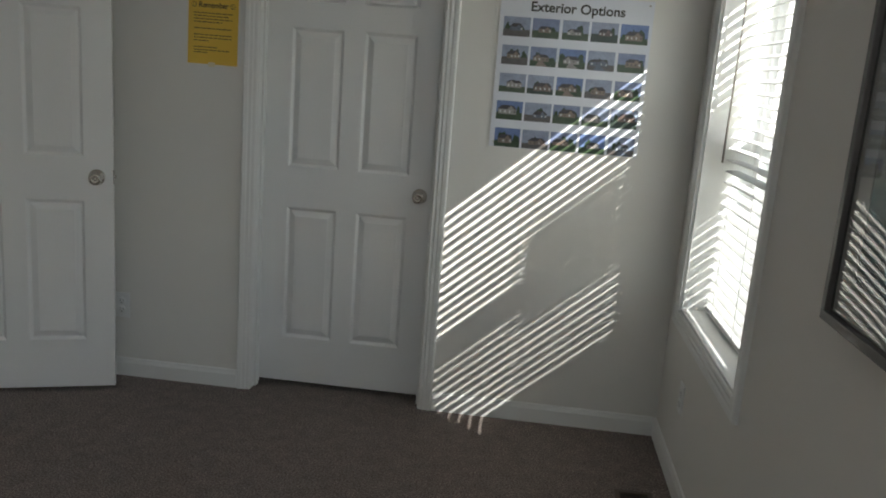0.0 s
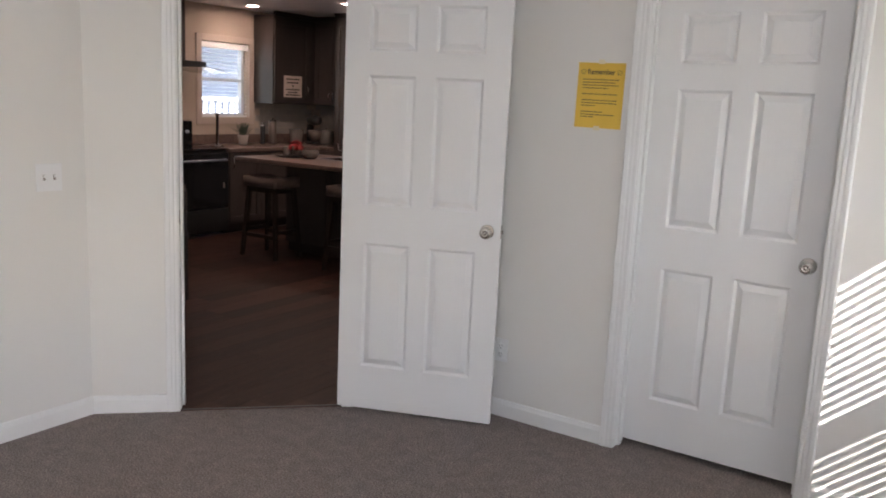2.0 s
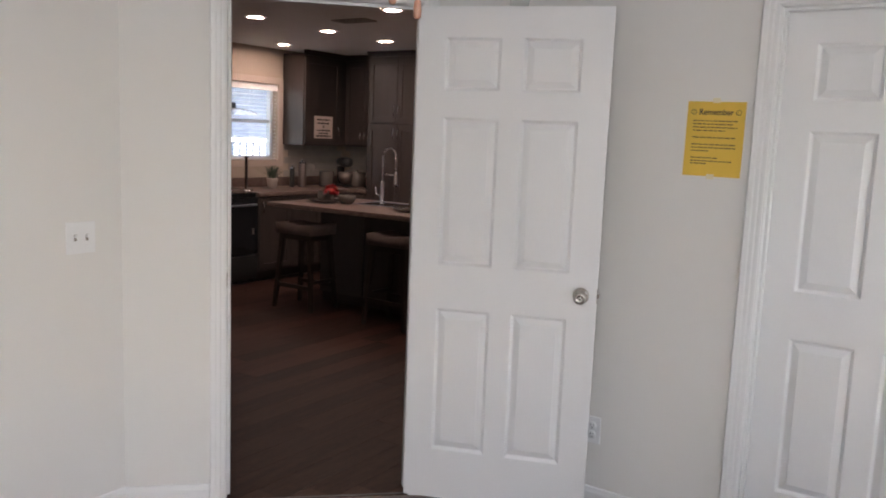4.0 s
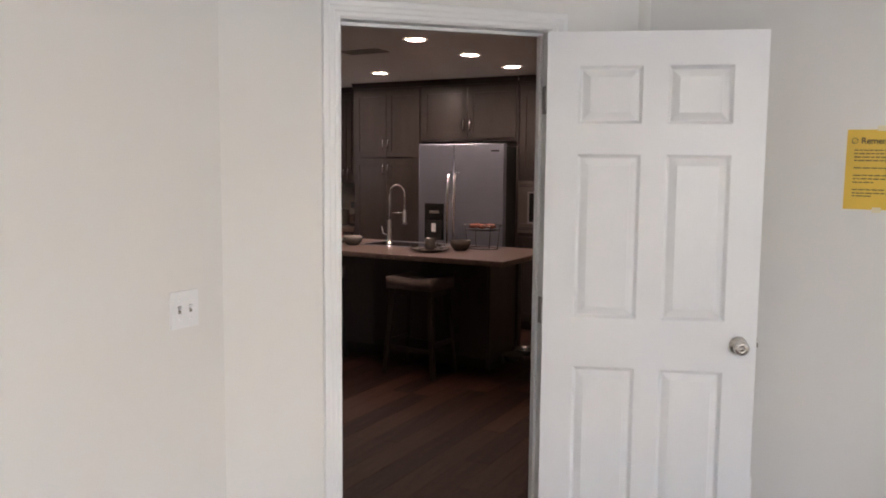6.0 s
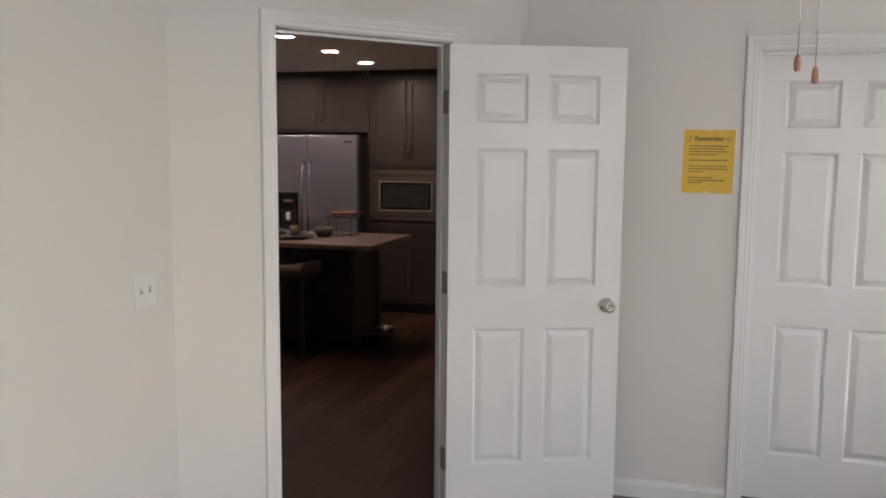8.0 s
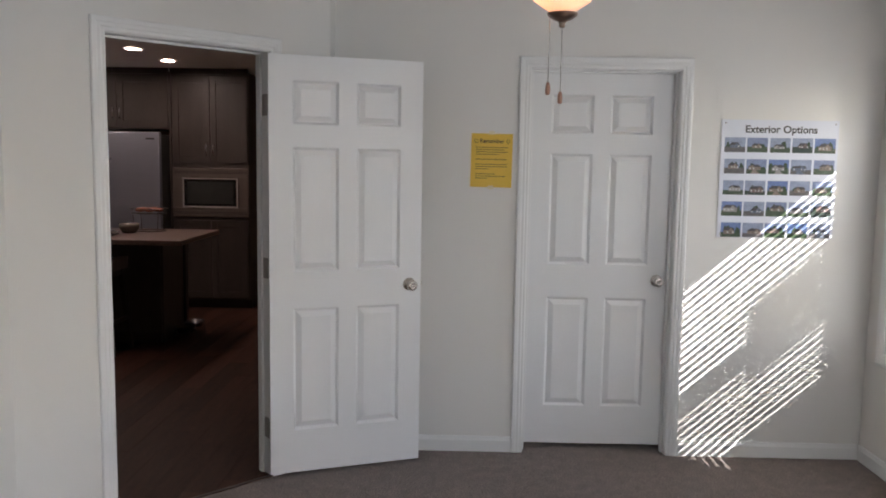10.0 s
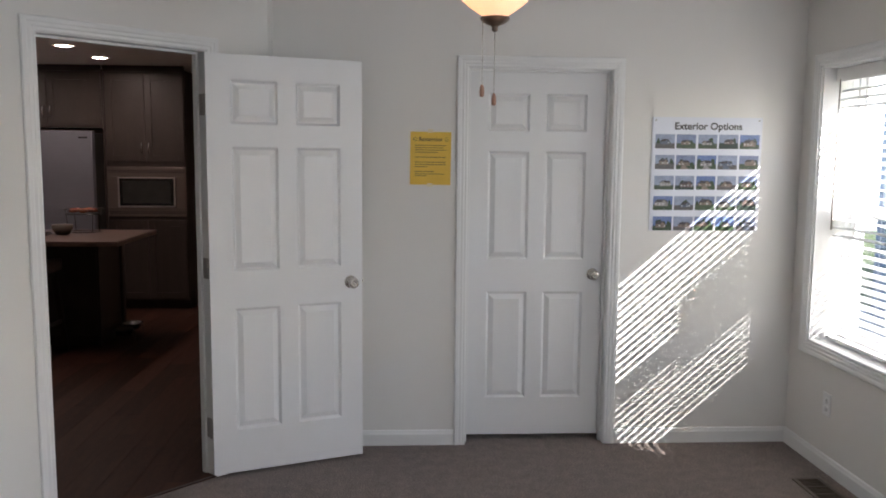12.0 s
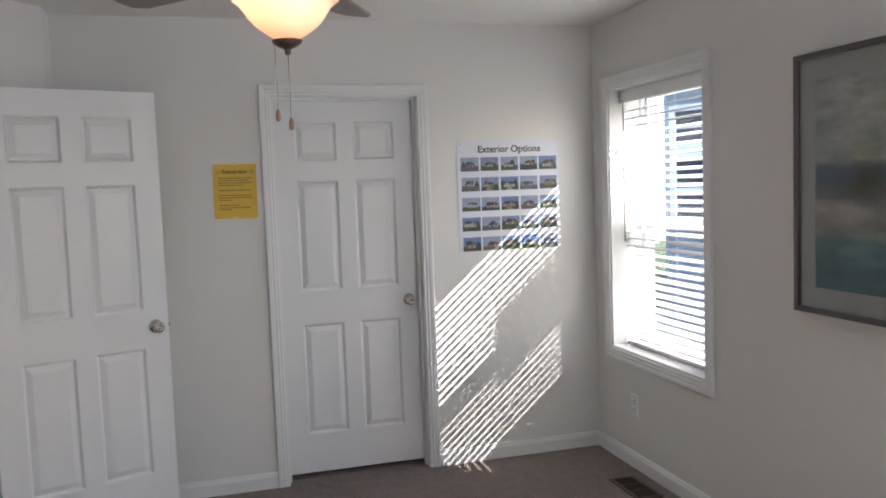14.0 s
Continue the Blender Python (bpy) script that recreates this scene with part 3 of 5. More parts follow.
def blind(name, x, y0, y1, z0, z1, tilt, width=0.050, pitch=0.0415, facing=1, label="", sections=(0.12, 0.5, 0.88), phase=0.0):
    """A horizontal slat blind hung in an opening of a wall that runs along y; facing: +1 where the room lies at smaller x."""
    bl = thing(name, pose(x, 0, 0), label=label, category="blind")
    part("headrail", boxes((-0.028, 0.028, y0, y1, z1 - 0.048, z1), bevel=0.004), SLAT, bl)
    part("valance", boxes((-facing * 0.040 - 0.005, -facing * 0.040 + 0.005, y0 - 0.004, y1 + 0.004, z1 - 0.070, z1 - 0.002), bevel=0.004), SLAT, bl)
    n = int((z1 - 0.075 - z0 - 0.035) / pitch)
    w, th = width / 2, 0.0026
    prof = [(-w, -0.0008), (-w * 0.5, 0.0010), (-0.0035, 0.0016), (0.0035, 0.0016), (w * 0.5, 0.0010), (w, -0.0008)]
    ring = [(u, h + th / 2) for u, h in prof] + [(u, h - th / 2) for u, h in reversed(prof)]
    ym = (y0 + y1) / 2
    holes = [y0 + q * (y1 - y0) for q in sections]
    meshes = {}
    for k in range(n):
        zk = z0 + 0.045 + phase + k * pitch
        # each slat hangs a little differently on either side of the middle cord, and has a slot at every cord
        ta, tb = (tilt(zk) if callable(tilt) else (tilt, tilt))
        key = (ta, tb)
        if key not in meshes:
            bm = bmesh.new()
            cuts = sorted({y0 + 0.004, ym - 0.030, ym + 0.030, y1 - 0.004} | {h + d for h in holes for d in (-0.008, 0.008)})
            rows = []
            for y in cuts:
                f = min(1.0, max(0.0, (y - ym + 0.030) / 0.060))
                a = radians(ta + (tb - ta) * f)
                ca, sa = math.cos(a), math.sin(a)
                rows.append((y, [bm.verts.new((u * ca - h * sa, y, u * sa + h * ca)) for u, h in ring]))
            for (ya, ra), (yb, rb) in zip(rows, rows[1:]):
                slot = any(abs((ya + yb) / 2 - h) < 0.002 for h in holes)
                for i in range(len(ring)):
                    if not (slot and i in (2, 8)):
                        bm.faces.new((ra[i], ra[(i + 1) % len(ring)], rb[(i + 1) % len(ring)], rb[i]))
            bm.faces.new(rows[0][1]), bm.faces.new(rows[-1][1])
            meshes[key] = finish("slat", bm, SLAT)
        ob = new("slat", meshes[key])
        ob.parent = bl
        ob.matrix_local = pose(0, 0, zk)
    part("bottom_rail", boxes((-0.025, 0.025, y0 + 0.004, y1 - 0.004, z0 + 0.004, z0 + 0.020), bevel=0.004), SLAT, bl)
    for q in sections:
        y = y0 + q * (y1 - y0)
        for dx in (-w - 0.001, w + 0.001):
            part("ladder_cord", tube(bmesh.new(), [(dx, y, z0 + 0.01), (dx, y, z1 - 0.05)], 0.0012, 5), SLAT, bl)
    return bl


def slat_hang(z):
    """Tilt of the south and the north half of a slat: the middle of the blind hangs more shut."""
    south = 17.5 if z > 1.47 else 15.5 if z > 1.20 else 12.5 if z > 1.05 else 14.0
    north = 17.5 if z > 1.56 else 12.5 if z > 1.475 else 2.0 if z > 1.20 else 6.0 if z > 1.06 else 13.5 if z > 0.91 else 11.5
    sag = 1.6 * math.sin(913.0 * z)   # no two slats hang quite alike
    return south + sag, north + 0.8 * sag


bl1 = blind("window_blind", 0.112, WY1 + 0.014, WY2 - 0.014, WZ1 + 0.016, WZ2 - 0.012, slat_hang, label="white two-inch slat blind hung inside the bedroom window", sections=(0.14, 0.5, 0.86), phase=0.0105)
# grey stands in for the wand's dark look against the bright window
part("tilt_wand", tube(bmesh.new(), [(-0.046, WY2 - 0.05, 1.99), (-0.048, WY2 - 0.05, 1.22)], [0.003, 0.004], 8), FRAME_G, bl1)


# ---- wall plates, vent and other fittings ----
def plate(name, m, w, h, label, category):
    t = thing(name, m, label=label, category=category)
    part("cover_plate", boxes((-w / 2, w / 2, -0.006, 0, -h / 2, h / 2), bevel=0.0025), PLATE, t)
    return t


def outlet(m, label):
    t = plate("wall_outlet", m, 0.072, 0.116, label, "outlet")
    for z in (-0.020, 0.020):
        bm = lathe(bmesh.new(), [(0, 0.0085), (0.0165, 0.0085), (0.0175, 0.006), (0.0175, 0.003)], 20, pose(0, 0, z, 90))
        r = part("receptacle", bm, PLATE, t)
        part("slots", boxes((-0.0075, -0.0055, -0.0092, -0.0080, z - 0.001, z + 0.008), (0.0055, 0.0075, -0.0092, -0.0080, z - 0.001, z + 0.008), (-0.002, 0.002, -0.0092, -0.0080, z - 0.011, z - 0.007)), SLOT, r)


outlet(pose(-2.42, 0, 0.335), "white duplex outlet in the wall behind the open door")
outlet(pose(0, -0.427, 0.345, 0, 0, -90), "white duplex outlet below the window")
sw = plate("light_switch", pose(WL, -1.405, 1.118, 0, 0, 90), 0.116, 0.118, "white double toggle switch beside the doorway", "light switch")
for x in (-0.023, 0.023):
    part("switch_slot", boxes((x - 0.0055, x + 0.0055, -0.0068, -0.0050, -0.012, 0.012)), FRAME_G, sw)
    part("toggle", boxes((x - 0.0045, x + 0.0045, -0.016, -0.006, 0.000, 0.011), bevel=0.002), PLATE, sw)
    for z in (-0.031, 0.031):
        part("screw", lathe(bmesh.new(), [(0, 0.0072), (0.0032, 0.0068), (0.0035, 0.006)], 10, pose(x, 0, z, 90)), PLATE, sw)

vent = thing("floor_register", pose(-0.155, -0.695, 0), label="brown metal floor register set in the carpet", category="floor vent")
VENT = material("register_enamel", (0.10, 0.075, 0.055), 0.5, 0.3, var=0.1, bump=0.05)
part("frame", boxes((-0.070, -0.052, -0.150, 0.150, 0.0, 0.008), (0.052, 0.070, -0.150, 0.150, 0.0, 0.008), (-0.052, 0.052, -0.150, -0.130, 0.0, 0.008), (-0.052, 0.052, 0.130, 0.150, 0.0, 0.008), (-0.052, 0.052, -0.048, -0.038, 0.0, 0.007), (-0.052, 0.052, 0.038, 0.048, 0.0, 0.007), bevel=0.002), VENT, vent)
part("damper", boxes((-0.052, 0.052, -0.130, 0.130, 0.001, 0.0025)), SLOT, vent)
for k in range(18):
    y = -0.122 + k * 0.01435
    part("louvre", boxes((-0.052, 0.052, y - 0.0012, y + 0.0012, 0.0025, 0.0065)), VENT, vent)

det = thing("smoke_detector", pose(WL, -1.515, 2.20, 0, 90, 0), label="white round smoke detector on the wall above the switch", category="smoke detector")
part("body", lathe(bmesh.new(), [(0, 0.045), (0.035, 0.045), (0.045, 0.040), (0.060, 0.030), (0.068, 0.014), (0.068, 0.0), (0, 0.0)], 32), PLATE, det)
part("test_button", boxes((0.052, 0.075, -0.012, 0.012, 0.006, 0.026), bevel=0.004), FRAME_G, det)

# ---- paper notes and poster ----
note = thing("wall_notice", pose(-2.013, -0.0015, 1.5705, 0, 0.6, 0), label="yellow laminated notice taped beside the closet door", category="notice")
part("laminate_sheet", boxes((-0.114, 0.114, -0.0012, 0.0008, -0.145, 0.145)), FILM, note, "clear laminate border")
part("paper_sheet", boxes((-0.108, 0.108, -0.0026, -0.0014, -0.1395, 0.1395)), PAPER_Y, note, "yellow paper sheet")
NF = pose(0, -0.0031, 0, 90)
words("Remember", 0.030, INK_Y, "lettering", note, NF @ pose(0, 0.100, 0), 0.0006, squeeze=0.95)
for x in (-0.083, 0.083):
    bm = bmesh.new()
    lathe(bm, [(0.0085, 0.0), (0.0105, 0.0), (0.0105, 0.0004), (0.0085, 0.0004), (0.0085, 0.0)], 18, NF @ pose(x, 0.100, 0))
    for px, pz in ((-0.003, 0.103), (0.003, 0.103)):
        lathe(bm, [(0, 0.0004), (0.0012, 0.0004), (0.0012, 0)], 8, NF @ pose(x + px, pz, 0))
    box(bm, x - 0.004, x + 0.004, -0.0036, -0.0031, 0.095, 0.0965)
    part("smile_mark", bm, INK_Y, note)
rng = random.Random(4)
for z, w, off in ((0.068, 0.165, 0), (0.056, 0.150, -0.008), (0.044, 0.165, 0), (0.032, 0.120, -0.022), (0.006, 0.160, -0.002), (-0.020, 0.165, 0), (-0.032, 0.165, 0), (-0.044, 0.065, -0.050), (-0.070, 0.100, -0.032), (-0.082, 0.160, -0.002), (-0.092, 0.060, -0.052)):
    x, x1 = off - w / 2, off + w / 2
    bm = bmesh.new()
    while x < x1 - 0.004:
        l = min(rng.uniform(0.008, 0.026), x1 - x)
        box(bm, x, x + l, -0.0034, -0.0028, z - 0.0019, z + 0.0019)
        x += l + 0.0035
    part("text_line", bm, INK_Y, note)
TAPE = material("clear_tape", (0.80, 0.72, 0.50), 0.12, var=0.02, bump=0)
for z in (0.143, -0.141):
    part("tape", boxes((-0.016, 0.012, -0.0040, -0.0030, z - 0.008, z + 0.010)), TAPE, note, "shiny strip of tape")


def photo_materials(rng):
    sky_c = rng.choice([(0.14, 0.20, 0.40), (0.20, 0.24, 0.38), (0.08, 0.13, 0.34), (0.28, 0.32, 0.44)])
    grass = rng.choice([(0.045, 0.072, 0.036), (0.060, 0.085, 0.050), (0.035, 0.052, 0.042), (0.11, 0.10, 0.10)])
    wall = rng.choice([(0.28, 0.26, 0.25), (0.15, 0.11, 0.10), (0.45, 0.45, 0.46), (0.12, 0.14, 0.19), (0.22, 0.17, 0.14)])
    return [material(n, c, 0.3, var=0.25, scale=45, fine=300, bump=0) for n, c in (("photo_sky", sky_c), ("photo_grass", grass), ("photo_wall", wall))]


poster = thing("wall_poster", pose(-0.524, -0.001, 1.4965), label="white poster board with rows of house photographs", category="poster")
PW, PH = 0.602, 0.610
part("board", boxes((-PW / 2, PW / 2, -0.0045, 0.0, -PH / 2, PH / 2)), POSTER, poster)
PF = pose(0, -0.0050, 0, 90)
words("Exterior Options", 0.052, INK, "title_lettering", poster, PF @ pose(0.005, 0.256, 0), 0.0011, squeeze=1.03)
rng = random.Random(11)
PROOF, PTREE, PWIN = (material(n, c, 0.3, var=0.3, scale=60, bump=0) for n, c in (("photo_roof", (0.06, 0.055, 0.06)), ("photo_tree", (0.035, 0.060, 0.030)), ("photo_windows", (0.70, 0.70, 0.70))))
sets = [photo_materials(rng) for k in range(8)]
for r in range(5):
    for c in range(5):
        w, h = 0.108 - 0.004 * rng.random(), 0.077 - 0.003 * rng.random()
        cx, cz = -0.230 + c * 0.1155 + 0.003 * rng.random(), 0.176 - r * 0.1105
        hz = cz + rng.uniform(-0.016, -0.004)
        bm = bmesh.new()

        def flat(poly, mi, y):
            f = bm.faces.new([bm.verts.new((px, y, pz)) for px, pz in poly])
            f.material_index = mi

        x0, x1, z0, z1 = cx - w / 2, cx + w / 2, cz - h / 2, cz + h / 2
        flat([(x0, hz), (x1, hz), (x1, z1), (x0, z1)], 0, -0.0052)
        flat([(x0, z0), (x1, z0), (x1, hz), (x0, hz)], 1, -0.0052)
        for _ in range(rng.randint(2, 5)):
            tx, tw, th = rng.uniform(x0 + 0.012, x1 - 0.012), rng.uniform(0.008, 0.016), rng.uniform(0.012, 0.034)
            pts = []
            for q in range(9):
                a = math.pi * q / 8
                k = rng.uniform(0.8, 1.15)
                pts.append((min(x1, max(x0, tx + tw * k * math.cos(a) * 0.9)), min(z1, hz + th * k * math.sin(a))))
            flat(pts, 4, -0.0054 - 0.00002 * _)
        hw, hh, hx = rng.uniform(0.024, 0.038), rng.uniform(0.012, 0.020), cx + rng.uniform(-0.012, 0.012)
        hx = min(x1 - hw, max(x0 + hw, hx))
        b0 = hz - rng.uniform(0.004, 0.010)
        flat([(hx - hw, b0), (hx + hw, b0), (hx + hw, b0 + hh), (hx - hw, b0 + hh)], 2, -0.0056)
        rh = rng.uniform(0.010, 0.017)
        flat([(hx - hw - 0.003, b0 + hh), (hx + hw + 0.003, b0 + hh), (hx + hw * 0.6, b0 + hh + rh), (hx - hw * 0.6, b0 + hh + rh)], 3, -0.0057)
        gx = hx + rng.choice((-0.4, 0.4)) * hw
        gw = hw * 0.38
        flat([(gx - gw, b0), (gx + gw, b0), (gx + gw, b0 + hh), (gx, b0 + hh + rh * 0.9), (gx - gw, b0 + hh)], 2, -0.0058)
        for q in range(4):
            wx = hx - hw * 0.8 + q * hw * 0.52
            flat([(wx, b0 + hh * 0.3), (wx + 0.004, b0 + hh * 0.3), (wx + 0.004, b0 + hh * 0.75), (wx, b0 + hh * 0.75)], 5 if rng.random() > 0.4 else 3, -0.0059)
        if rng.random() > 0.7:
            flat([(hx - 0.01, b0), (hx + 0.008, b0), (hx + 0.03, z0), (hx - 0.02, z0)], 2, -0.0055)
        bmesh.ops.recalc_face_normals(bm, faces=bm.faces)
        part("photograph", bm, [*sets[(r * 5 + c) % 8], PROOF, PTREE, PWIN], poster)
for x in (-0.283, 0.283):
    for z in (-0.288, 0.288):
        part("pin", lathe(bmesh.new(), [(0, 0.0085), (0.004, 0.0075), (0.0045, 0.0045)], 10, pose(x, 0, z, 90)), NICKEL, poster)


# ---- pictures ----
def picture(name, m, w, h, rail, deep, m_frame, m_art, label, mat_w=0.0, glazed=False, edge=None):
    p = thing(name, m, label=label, category="picture")
    k = deep - 0.028 if glazed else 0.0   # a glazed picture sits forward in its frame
    a, b = w / 2, h / 2
    for nm, d in (("frame_rail", (-a, a, -deep, 0, b - rail, b)), ("frame_rail", (-a, a, -deep, 0, -b, -b + rail)), ("frame_rail", (-a, -a + rail, -deep, 0, -b + rail, b - rail)), ("frame_rail", (a - rail, a, -deep, 0, -b + rail, b - rail))):
        part(nm, boxes(d, bevel=0.002), m_frame, p)
    if edge:
        e = 0.005
        for d in ((-a, a, -deep - 0.003, -deep + 0.002, b, b + e), (-a, a, -deep - 0.003, -deep + 0.002, -b - e, -b), (-a - e, -a, -deep - 0.003, 0, -b - e, b + e), (a, a + e, -deep - 0.003, 0, -b - e, b + e)):
            part("frame_edge", boxes(d), edge, p, "thin champagne edge")
    ai, bi = a - rail, b - rail
    if mat_w:
        part("mat_board", boxes((-ai, ai, -0.010 - k, -0.006 - k, -bi, -bi + mat_w), (-ai, ai, -0.010 - k, -0.006 - k, bi - mat_w, bi), (-ai, -ai + mat_w, -0.010 - k, -0.006 - k, -bi + mat_w, bi - mat_w), (ai - mat_w, ai, -0.010 - k, -0.006 - k, -bi + mat_w, bi - mat_w)), MAT_B, p, "pale mat board")
    g = 0.0 if mat_w or glazed else 0.006
    part("painted_canvas", boxes((-ai + mat_w + g, ai - mat_w - g, (-0.008 - k if (mat_w or glazed) else -deep + 0.008), -0.003 - k, -bi + mat_w + g, bi - mat_w - g)), m_art, p)
    if glazed:
        gl = part("glazing", boxes((-ai, ai, -0.016 - k, -0.013 - k, -bi, bi)), GLASSM, p)
        gl.visible_shadow = False
    return p


ART1 = canvas_paint("seascape_canvas", [(0.0, (0.09, 0.15, 0.23)), (0.10, (0.14, 0.19, 0.25)), (0.16, (0.34, 0.34, 0.36)), (0.245, (0.30, 0.30, 0.32)), (0.25, (0.10, 0.10, 0.11)), (0.31, (0.09, 0.09, 0.10)), (0.325, (0.50, 0.51, 0.53)), (0.45, (0.42, 0.44, 0.47)), (0.55, (0.27, 0.33, 0.40)), (0.66, (0.46, 0.48, 0.49)), (0.76, (0.22, 0.30, 0.35)), (0.84, (0.36, 0.35, 0.34)), (1.0, (0.22, 0.20, 0.19))], -0.31, 0.31, 0.07, (1.0, 1.0, 3.2))
picture("seascape_painting", pose(WL, -2.686, 1.607, 0, 0, 90), 1.22, 0.635, 0.012, 0.045, FRAME_D, ART1, "grey-blue abstract seascape canvas in a dark floater frame", edge=FRAME_G)
ART2 = canvas_paint("shore_print", [(0.0, (0.05, 0.12, 0.15)), (0.12, (0.08, 0.20, 0.23)), (0.24, (0.12, 0.25, 0.25)), (0.30, (0.34, 0.33, 0.27)), (0.40, (0.40, 0.36, 0.32)), (0.45, (0.14, 0.15, 0.15)), (0.52, (0.07, 0.11, 0.16)), (0.57, (0.10, 0.15, 0.19)), (0.61, (0.38, 0.40, 0.36)), (1.0, (0.47, 0.48, 0.43))], -0.37, 0.37, 0.10, (1.0, 1.0, 3.0))
picture("shore_picture", pose(0, -2.362, 1.516, 0, 0, -90), 1.26, 0.94, 0.020, 0.050, FRAME_S, ART2, "teal and sand seascape print in a grey frame under glass", mat_w=0.075, glazed=True)


# ---- ceiling fan ----
def ceiling_fan():
    f = thing("ceiling_fan", pose(-1.915, -2.03, 0), label="flush ceiling fan with a lit alabaster bowl lamp", category="ceiling fan")
    part("canopy", lathe(bmesh.new(), [(0, H), (0.070, H), (0.070, H - 0.02), (0.045, H - 0.05), (0.016, H - 0.06)], 32), BRONZE, f)
    part("downrod", lathe(bmesh.new(), [(0.013, H - 0.05), (0.013, 2.29)], 16), BRONZE, f)
    part("motor_housing", lathe(bmesh.new(), [(0.013, 2.300), (0.06, 2.295), (0.12, 2.285), (0.135, 2.26), (0.130, 2.205), (0.09, 2.18), (0.07, 2.172), (0.105, 2.166), (0.110, 2.158), (0.0, 2.158)], 36), BRONZE, f)
    for k in range(5):
        a = 72 * k + 63
        bm = bmesh.new()
        out = [(0.19, -0.055), (0.60, -0.070), (0.645, -0.045), (0.65, 0.0), (0.645, 0.045), (0.60, 0.070), (0.19, 0.055)]
        va = [bm.verts.new((x, y, 0.004)) for x, y in out]
        vb = [bm.verts.new((x, y, -0.004)) for x, y in out]
        bm.faces.new(va), bm.faces.new(vb)
        for i in range(len(out)):
            j = (i + 1) % len(out)
            bm.faces.new((va[i], va[j], vb[j], vb[i]))
        blade = part("blade", bm, BLADE, f, m=pose(0, 0, 2.160, 0, 0, a) @ pose(0, 0, 0, 10))
        part("blade_iron", boxes((0.11, 0.24, -0.018, 0.018, 0.004, 0.010), bevel=0.002), BRONZE, blade)
    rim, bot = 2.148, 1.958
    prof = [(0.177, rim - 0.028), (0.168, rim - 0.046), (0.154, rim - 0.063), (0.143, rim - 0.075), (0.129, rim - 0.086), (0.120, rim - 0.095), (0.111, rim - 0.109), (0.099, rim - 0.127), (0.086, rim - 0.141), (0.073, rim - 0.152), (0.050, rim - 0.168), (0.032, rim - 0.178), (0.02, rim - 0.181)]
    inner = [(r - 0.004, z + 0.004) for r, z in reversed(prof)]
    part("bowl_shade", lathe(bmesh.new(), prof + inner, 40), SHADE, f, "glowing cream alabaster glass bowl")
    part("shade_fitter", lathe(bmesh.new(), [(0.108, 2.157), (0.10, rim + 0.003), (0.05, rim - 0.005), (0.012, rim - 0.01), (0.006, bot + 0.02)], 28), BRONZE, f)
    part("finial", lathe(bmesh.new(), [(0.042, bot + 0.008), (0.040, bot + 0.001), (0.026, bot - 0.009), (0.012, bot - 0.014), (0.009, bot - 0.018), (0.009, bot - 0.026), (0.006, bot - 0.030), (0, bot - 0.030)], 24), BRONZE, f, "bronze finial cap under the bowl")
    for x, y in ((0.018, -0.066), (-0.066, -0.018)):
        part("bulb", lathe(bmesh.new(), [(0, 0.034), (0.020, 0.030), (0.030, 0.012), (0.030, -0.008), (0.018, -0.028), (0, -0.034)], 16, pose(x, y, 2.094)), BULB, f, "lit bulb")
    for x, y, zt, zb in ((-0.036, -0.02, bot + 0.004, 1.757), (0.0, 0.0, bot - 0.026, 1.735)):
        ch = part("pull_chain", tube(bmesh.new(), [(x, y, zt), (x, y, zb + 0.024)], 0.0011, 6), NICKEL, f)
        lz = zb + 0.089
        part("chain_bead", lathe(bmesh.new(), [(0, lz + 0.004), (0.003, lz), (0, lz - 0.004)], 8, pose(x, y, 0)), NICKEL, ch)
        part("pull_knob", lathe(bmesh.new(), [(0, zb + 0.024), (0.0035, zb + 0.024), (0.0055, zb + 0.018), (0.0070, zb + 0.006), (0.0062, zb - 0.006), (0.004, zb - 0.009), (0, zb - 0.009)], 14, pose(x, y, 0)), PULLWOOD, ch, "turned wooden pull")


ceiling_fan()


# ---- kitchen shell ----
KW, KN = -7.90, 4.58       # outer walls of the kitchen
KWIN = (2.76, 3.46, 1.21, 2.05)
solid("subfloor_kitchen", boxes((KW - 0.15, -4.10, -3.2, KN + 0.15, -0.13, -0.010), (-4.10, -2.70, 0.9, KN + 0.15, -0.13, -0.010)), DARKWOOD, label="dark floor base under the kitchen planks", category="floor", kind="structure")
solid("wall_kitchen_west", boxes((KW - 0.15, KW, -3.2, KWIN[0], 0, H), (KW - 0.15, KW, KWIN[1], KN + 0.15, 0, H), (KW - 0.15, KW, KWIN[0], KWIN[1], 0, KWIN[2]), (KW - 0.15, KW, KWIN[0], KWIN[1], KWIN[3], H)),
      KWALL, label="tan painted kitchen wall with a window", category="wall", kind="structure")
solid("wall_kitchen_north", boxes((KW, -2.65, KN, KN + 0.15, 0, H)), KWALL, label="tan painted kitchen wall behind the cabinets", category="wall", kind="structure")
solid("wall_kitchen_east", boxes((-2.80, -2.65, 0.115, KN, 0, H)), KWALL, label="tan painted wall closing the kitchen", category="wall", kind="structure")
solid("wall_kitchen_south", boxes((KW, WL - 0.115, -3.2, -3.05, 0, H)), KWALL, label="tan painted wall closing the living space", category="wall", kind="structure")
solid("ceiling_kitchen", boxes((KW - 0.15, -4.02, -3.2, KN + 0.15, H + 0.001, H + 0.1), (-4.02, -2.65, 0.116, KN + 0.15, H + 0.001, H + 0.1)), CEIL, label="white textured kitchen ceiling", category="ceiling", kind="structure")


